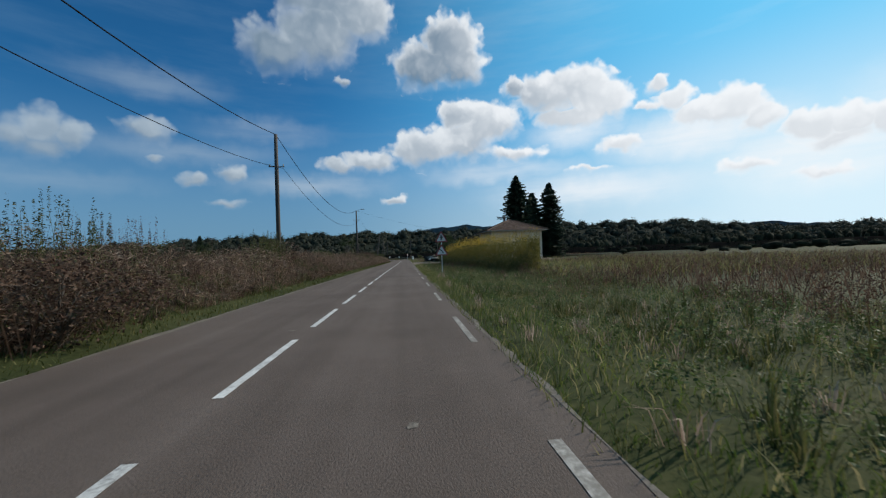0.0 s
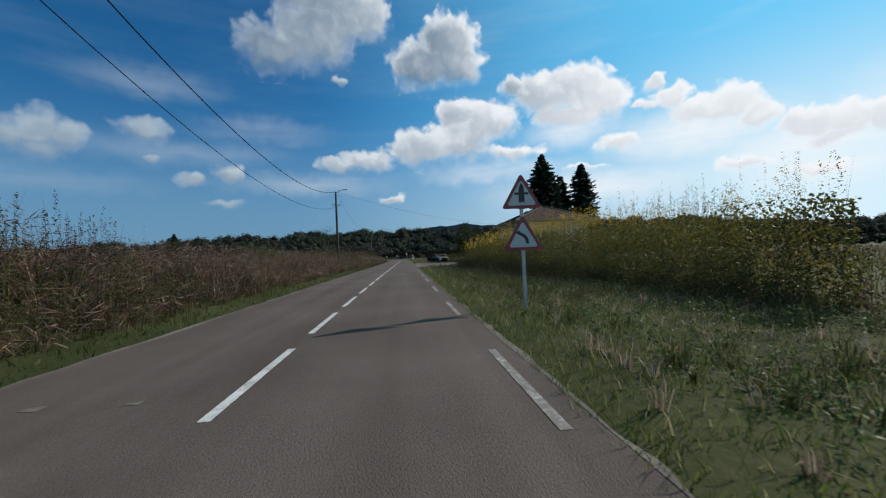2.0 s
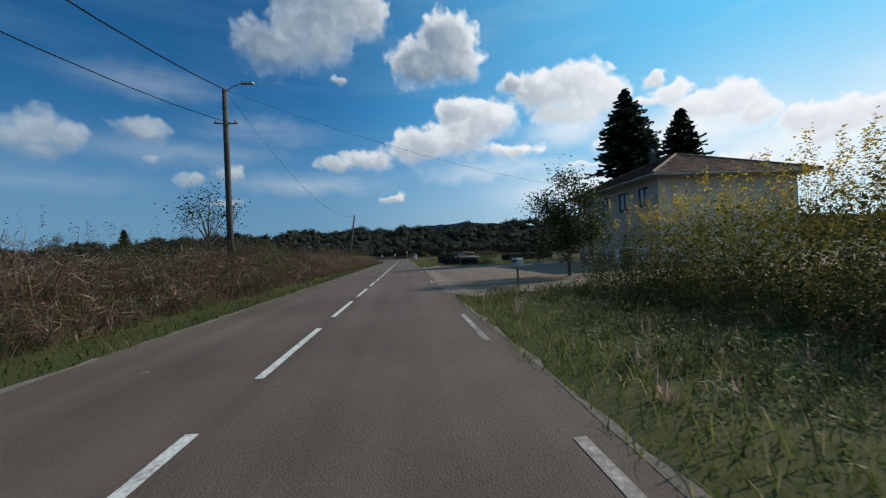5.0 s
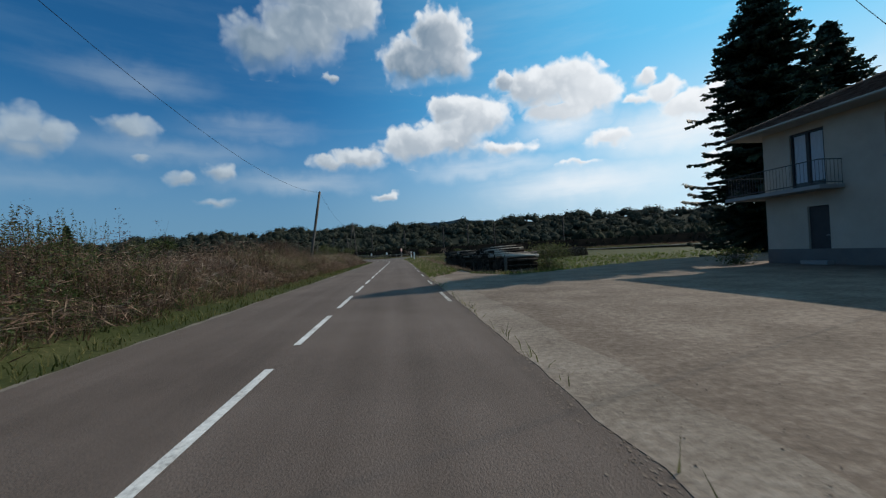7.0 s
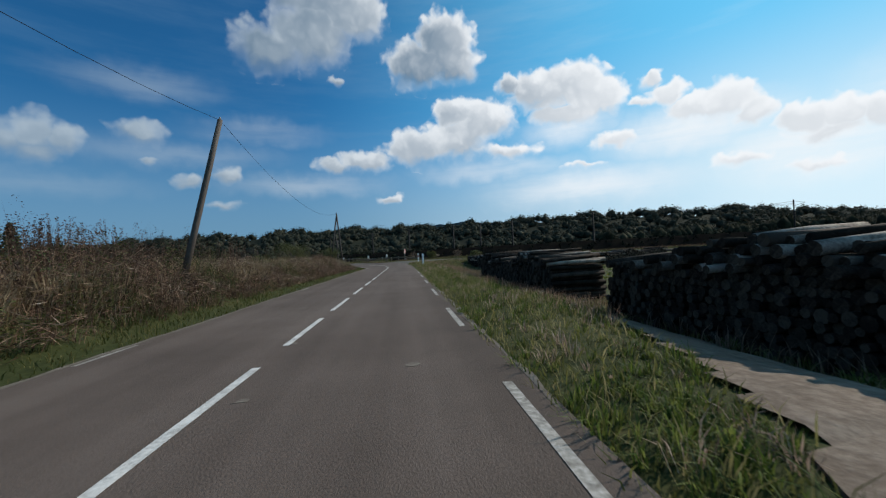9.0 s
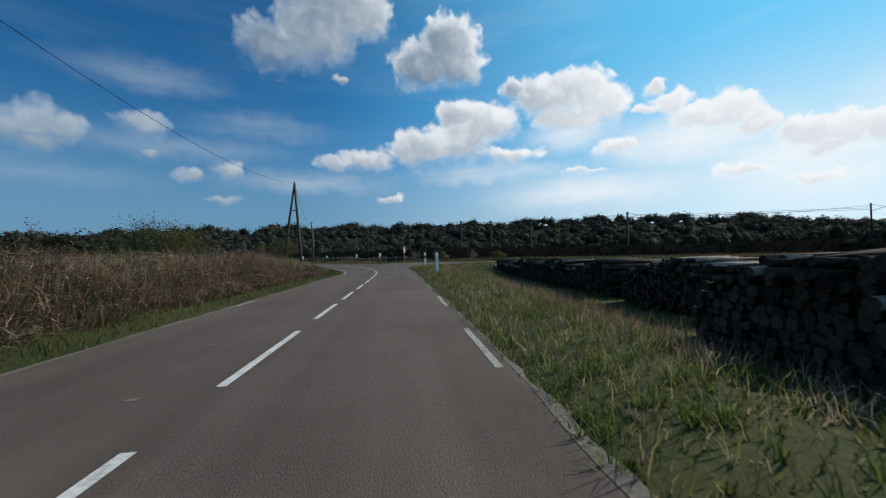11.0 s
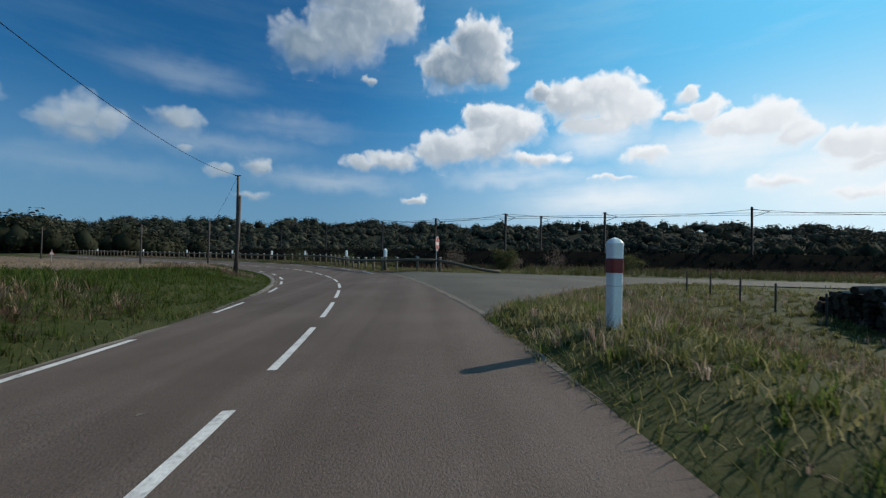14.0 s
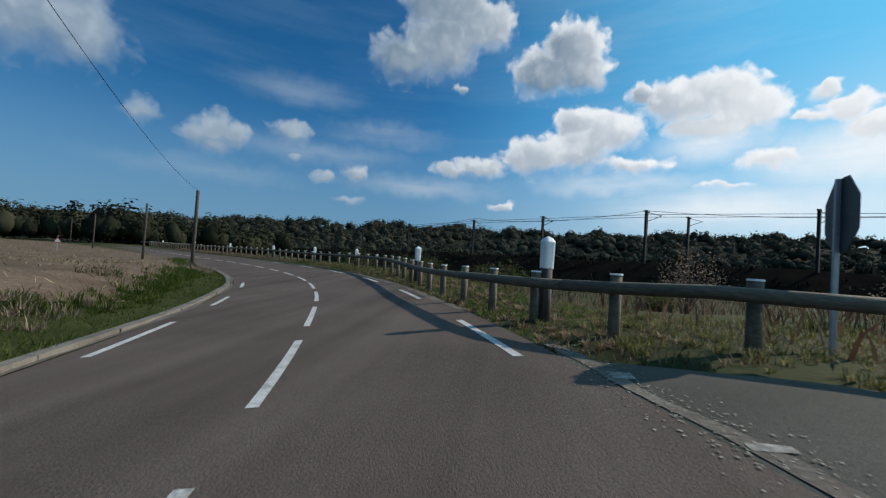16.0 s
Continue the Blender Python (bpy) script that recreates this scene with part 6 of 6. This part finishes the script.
leafy_tree(8.15, 71.8, 5.8, 1.75, 21, "small dark leafy tree at the edge of the yard", 9500, .13, None, .1, .1)
leafy_tree(-10.2, 76.5, 5.0, 1.6, 23, "thin leafy sapling on the bank beside a pole", 1300, .13, None, .08)
leafy_tree(-8.3, 147.9, 2.3, 1.25, 24, "dark hawthorn bush at the foot of the double pole", 6500, .075, M_WEED, .05, .03, "bush")
leafy_tree(-9.4, 134.6, 2.4, 1.6, 26, "dark green bush among the dry grass", 6500, .075, M_WEED, .05, .03, "bush")
leafy_tree(15.9, 90.9, .9, .8, 25, "low clipped shrub at the corner of the house", 800, .10, M_WEED, .04, .05, "bush")
for i, (x, y, h, r) in enumerate([(-3.2, 188, 1.9, 1.6), (-9, 199, 2.6, 2.2), (-17, 208, 3.0, 2.6), (7.2, 177.5, 1.7, .8), (9.5, 97.8, 1.9, 1.3), (5.2, 189, 1.5, 1.0), (16, 176, 1.4, 1.0)]):
    leafy_tree(x, y, h, r, 40 + i, "scrubby dark bush beyond the guard rail" if y > 150 else "dark bramble bush beside the timber", 5000, .09, M_WEED, .05, .03, "bush")
for i, (x, y, h) in enumerate(BUSHES):
    leafy_tree(x, y, h, h * .55, 80 + i, "dense dark green bush on the roadside bank", 2600, .065, M_WEED if i % 3 else M_BROWN, .04, .02, "bush")
leafy_tree(-5.9, 7.6, 1.5, 1.25, 27, "dark reddish bramble bush at the foot of the bank", 5200, .07, M_BROWN, .05, .02, "bush")
for i, (x, y, h) in enumerate([(-60, 130, 7), (-48, 128, 4.5), (-22.5, 118, 3.4)]):
    leafy_tree(x, y, h, h * .3, 60 + i, "lone dark tree in the meadow", 1400, .2, M_TREE, .1)


def woods(name, places, rng, label, leaves=70, size=1.5, mt=None):
    """Distant trees: lumpy crowns that reach down to the undergrowth, ragged with boughs of leaves."""
    p = np.asarray(places)
    n = len(p)
    h, r = p[:, 3], p[:, 4]
    bm = bmesh.new()
    bmesh.ops.create_icosphere(bm, subdivisions=1, radius=1.0)
    unit, tri = np.array([tuple(v.co) for v in bm.verts]), np.array([[v.index for v in f.verts] for f in bm.faces])
    bm.free()
    # five lobes give each crown its bulges
    lobe = rng.normal(size=(n, 6, 3))
    lobe /= np.linalg.norm(lobe, axis=2, keepdims=True)
    swell = np.max(np.einsum("vk,nlk->nvl", unit, lobe), axis=2)
    form = np.stack([r, r, h * .50], 1)
    heart = p[:, None, :3] + unit[None] * (.38 + .28 * np.clip(swell, 0, 1)[:, :, None] ** 2 + rng.uniform(-.06, .06, (n, len(unit), 1))) * form[:, None] * [1.15, 1.15, 1.05] + np.array([0, 0, 1]) * (h * .36)[:, None, None]
    ht = (np.arange(n)[:, None, None] * len(unit) + tri[None]).reshape(-1, 3)
    pick = rng.integers(0, 6, (n, leaves))
    d = rng.normal(size=(n, leaves, 3))
    c = np.take_along_axis(lobe, pick[:, :, None], 1) * .60 + np.clip(d, -1.7, 1.7) * .20
    q = p[:, None, :3] + c * form[:, None] + np.array([0, 0, 1]) * (h * .46)[:, None, None]
    sz = np.repeat(size * r / 3.0, leaves)
    out = (c + d * .35 + np.array([0, 0, .25])).reshape(-1, 3)
    quick(name, *merge((heart.reshape(-1, 3), ht), leaf_mesh(q.reshape(-1, 3), sz, rng, 1.0, .8, out)), mt or M_WOODS, label, "woods")


def grove(rng, n, x0, x1, y0, y1, h0, h1):
    x, y = rng.uniform(x0, x1, n), rng.uniform(y0, y1, n)
    h = h0 + (h1 - h0) * np.clip(lump(x, y, .06, 12) * .8 + rng.uniform(-.2, .4, n), 0, 1.15)
    return np.stack([x, y, ground_z(x, y), h, h * rng.uniform(.26, .42, n)], 1)


rng = np.random.default_rng(77)
az, r = np.radians(rng.uniform(-66, 72, 2800)), 400 + 258 * rng.uniform(0, 1, 2800) ** .8
x, y = r * np.sin(az), r * np.cos(az)
h = 9 + 5 * np.clip(lump(x, y, .02, 8) * .8 + rng.uniform(-.2, .5, len(x)), 0, 1.3)
woods("distant_woods", np.stack([x, y, ground_z(x, y) - 2, h, h * rng.uniform(.42, .62, len(x))], 1), rng, "dark wooded hills along the horizon", 46, .80, M_FARHAZE)
woods("woodland_edge", grove(rng, 240, -175, -95, 262, 345, 9, 15), rng, "dark wood beside the far stretch of road", 210, .62)
woods("woodland_edge", grove(rng, 420, -70, 330, 330, 395, 5, 10), rng, "belt of trees behind the railway", 140, .52)
g = grove(rng, 150, -60, 260, 285, 335, 3, 6)
g[:, 4] = g[:, 3] * rng.uniform(.4, .6, len(g))
woods("scrub_belt", g, rng, "pale rounded scrub in front of the woods", 220, .34, M_SCRUB)
g = grove(rng, 130, 85, 300, 40, 185, 2.5, 4.2)
g[:, 4] = g[:, 3] * rng.uniform(.7, 1.1, len(g))
woods("field_hedge", g, rng, "dark scrub at the far side of the field", 110, .30)
pl = np.concatenate([np.stack([np.interp(t, [0, 1], [330, 90]), np.interp(t, [0, 1], [215, 262]), 0, 0, 0], 0)[None] for t in rng.uniform(0, 1, 150)])
pl[:, 0] += rng.uniform(-12, 12, len(pl))
pl[:, 1] += rng.uniform(-12, 16, len(pl))
pl[:, 2], pl[:, 3] = ground_z(pl[:, 0], pl[:, 1]), rng.uniform(9, 15, len(pl))
pl[:, 4] = pl[:, 3] * rng.uniform(.2, .32, len(pl))
woods("tree_row", pl, rng, "row of tall trees behind the railway", 200, .42)
pl = np.column_stack([TRACK[rng.integers(0, len(TRACK), 150)] + rng.normal(size=(150, 2)) * 5, np.full(150, 1.0), rng.uniform(1.2, 3.4, 150), rng.uniform(1.0, 1.9, 150)])
woods("embankment_scrub", pl, rng, "dark scrub growing on the railway bank", 60, .5)

# ---- stacked timber ----
def timber_stack(x, y, length, height, depth, turn, seed, label, singles=150, foot=-.68):
    """Logs lie across the stack; the nearest are separate pieces, the rest one piece."""
    rng = np.random.default_rng(seed)
    th = base("timber_stack", x, y, foot, label, "timber stack", "timber stacks", turn)
    spots, z, row = [], .11, 0
    while z < height:
        f = z / height
        y0, y1 = .25 * f ** 2 * 1.4 + .12 * (row % 2), length - .45 * f ** 2 * 1.4
        yy = y0
        while yy < y1:
            rad = rng.uniform(.055, .105)
            if z < height - .25 - .25 * math.sin(yy * .9 + seed) * .8:
                spots.append((yy, z + rng.uniform(-.02, .02), rad))
            yy += rad * 2.02
        z += .142
        row += 1
    # a shared mesh for single logs
    shapes = []
    for k in range(5):
        bm = bmesh.new()
        tube([(0, 0, 0), (depth * .5, .012 * (k - 2), .006 * k), (depth, 0, 0)], [1.0 * .1, .1, .093], 9, bm)
        me = bpy.data.meshes.new("log")
        bm.to_mesh(me)
        bm.free()
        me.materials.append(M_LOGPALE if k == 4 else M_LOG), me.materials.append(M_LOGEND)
        for p in me.polygons:
            if len(p.vertices) > 4:
                p.material_index = 1
            else:
                p.use_smooth = True
        shapes.append(me)
    order = sorted(range(len(spots)), key=lambda i: (spots[i][0] > .5) * 1.0 - spots[i][1] * .3 + rng.uniform(0, .2))
    single = set(order[:singles])
    vs, fs, ms, k = [], [], [], 0
    for i, (yy, zz, rad) in enumerate(spots):
        off = rng.uniform(-.09, .09)
        if i in single:
            # about a third of the topmost single logs take the pale sunlit tone
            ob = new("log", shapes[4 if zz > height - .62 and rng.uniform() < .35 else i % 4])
            ob.parent = th
            loose = 5 if zz > height - .62 else 1
            ob.matrix_basis = pose(off * loose * .6, yy, zz, 0, rng.uniform(-.9, .9) * loose, rng.uniform(-1.3, 1.3) * loose) @ Matrix.Diagonal((1, rad * 10, rad * 10, 1))
            continue
        a = np.linspace(0, 2 * np.pi, 8, endpoint=False) + rng.uniform(0, 1)
        for xx in (off, off + depth):
            vs += [(xx, yy + math.cos(q) * rad, zz + math.sin(q) * rad) for q in a]
        fs += [[k + j, k + (j + 1) % 8, k + 8 + (j + 1) % 8, k + 8 + j] for j in range(8)] + [list(range(k + 7, k - 1, -1)), list(range(k + 8, k + 16))]
        ms += [0] * 8 + [1, 1]
        k += 16
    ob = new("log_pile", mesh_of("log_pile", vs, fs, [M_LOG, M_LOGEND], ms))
    ob.parent = th
    ob["kind"] = "stuff"
    # an added black box, hidden inside, keeps daylight from showing between the logs
    part("gap_blocker", box(.25, depth - .25, .5, length - .6, .05, height - .75), M_BLACK, th)
    return th


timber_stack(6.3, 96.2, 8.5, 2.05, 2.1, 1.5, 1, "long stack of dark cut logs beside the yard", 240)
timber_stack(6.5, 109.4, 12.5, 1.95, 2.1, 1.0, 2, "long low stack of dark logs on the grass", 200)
timber_stack(9.7, 125.2, 5.6, 1.75, 2.0, -4.0, 3, "stack of dark logs with split tops coloured pale as if sunlit", 150)
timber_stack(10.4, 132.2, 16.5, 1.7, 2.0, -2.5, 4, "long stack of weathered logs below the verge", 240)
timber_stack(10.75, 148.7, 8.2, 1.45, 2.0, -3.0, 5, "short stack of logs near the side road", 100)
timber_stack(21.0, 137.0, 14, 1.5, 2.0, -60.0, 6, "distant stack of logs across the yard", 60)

# fence posts by the side road
for x, y in ((9.55, 159.5), (9.7, 158.6), (9.85, 157.6), (10.0, 156.6), (10.15, 155.4), (10.3, 154.2)):
    fp = base("fence_post", x, y, gz(x, y) - .1, "thin weathered wooden fence post", "fence post", "fence posts")
    part("post", tube([(0, 0, 0), (.02, .01, .85)], [.028, .024], 8), M_POLE, fp)
# small leaning board beside the first stack
bd = base("board", 5.55, 95.2, gz(5.55, 95.2), "weathered board leaning against the log stack", "board")
part("plank", box(-.08, .08, -.02, .02, 0, .95, .006), M_POLE, bd)
bd.matrix_basis = pose(6.3, 95.45, gz(6.3, 95.45), -14, 4, 0)

# dark rank growth on the railway bank
rng = np.random.default_rng(91)
k = rng.integers(0, len(TRACK), 3000)
off = rng.uniform(-13, 4, 3000)
xy = TRACK[k] + nr[k] * off[:, None] + rng.normal(size=(3000, 2)) * .6
keep = (xy[:, 1] < 330) & (xy[:, 0] < 200)
p = np.column_stack([xy, np.interp(off, [q[0] for q in PROFILE], [q[1] for q in PROFILE]) - .1])[keep]
quick("bank_growth", *tuft_mesh(p, rng.uniform(.4, 1.3, len(p)), 14, .16, rng, 1.0), M_DARKFLOOR, "dark rank growth on the railway bank", "plants")
x, y = scatter(rng, 2200, 3, 70, 169, 178, lambda x, y: clear(x, y) & (y > 170.8 - x * .05) & ((x > 7) | (y > 175.5)))
quick("roadside_weeds", *tuft_mesh(on_ground(x, y), rng.uniform(.2, .75, len(x)), 16, .02, rng, .9), M_WEED, "dark weeds along the far edge of the side road", "plants")
# pale twiggy shrubs below the side road
for i, (x, y, top) in enumerate(((13.5, 184.8, 2.55), (3.6, 182.2, 2.35), (8.2, 179.5, 1.5))):
    leafy_tree(x, y, top - gz(x, y), .9, 130 + i, "pale twiggy shrub with silvery leaves beyond the junction", 1300, .06, M_SEED, .04, .03, "bush")
# grass that overhangs the edge of the stubble and covers the end of the bank
edge = smooth_line(FIELD[:7], .05)
k = rng.integers(0, len(edge), 1500)
xy = edge[k] + rng.normal(size=(1500, 2)) * .35
quick("long_grass", *tuft_mesh(on_ground(xy[:, 0], xy[:, 1]), rng.uniform(.08, .34, 1500), 16, .02, rng, 1.2), M_SWARD, "ragged grass along the edge of the stubble", "grass")
for cx, cy, n, hi, mt, label in ((-10.7, 171.3, 30, .42, M_DRY, "withered brown weeds round the foot of the pole"), (-13.2, 170.6, 40, .62, M_DRY, "withered brown weeds at the edge of the stubble"), (-11.0, 173.4, 26, .42, M_SEED, "bleached straw left standing at the edge of the stubble"), (-20.6, 189.0, 24, .75, M_SEED, "bleached straw round the foot of a pole"), (-14.0, 178.5, 22, .40, M_WEED, "dark weeds at the edge of the stubble")):
    x, y = cx + rng.normal(size=n) * .55, cy + rng.normal(size=n) * .75
    quick("edge_weeds", *tuft_mesh(on_ground(x, y), rng.uniform(.35, 1, n) * hi, 22, .014, rng, 1.5), mt, label, "plants")
x, y = by_road(rng, 1500, 148, 170, -HALF - .9, -HALF - 11)
k = ~inside(x, y, FIELD)
quick("long_grass", *tuft_mesh(on_ground(x[k], y[k]), rng.uniform(.1, .42, k.sum()), 20, .013, rng, 1.1), M_SWARD, "long green grass where the bank ends", "grass")
x, y = scatter(rng, 3600, 8, 60, 93, 135, lambda x, y: clear(x, y) & (rng.uniform(0, 1, len(x)) < np.clip(1.3 - x / 50, .15, 1)))
quick("meadow_grass", *tuft_mesh(on_ground(x, y), rng.uniform(.12, .38, len(x)), 12, .045, rng, 1.1), M_LAWN, "thick green grass beyond the yard", "grass")
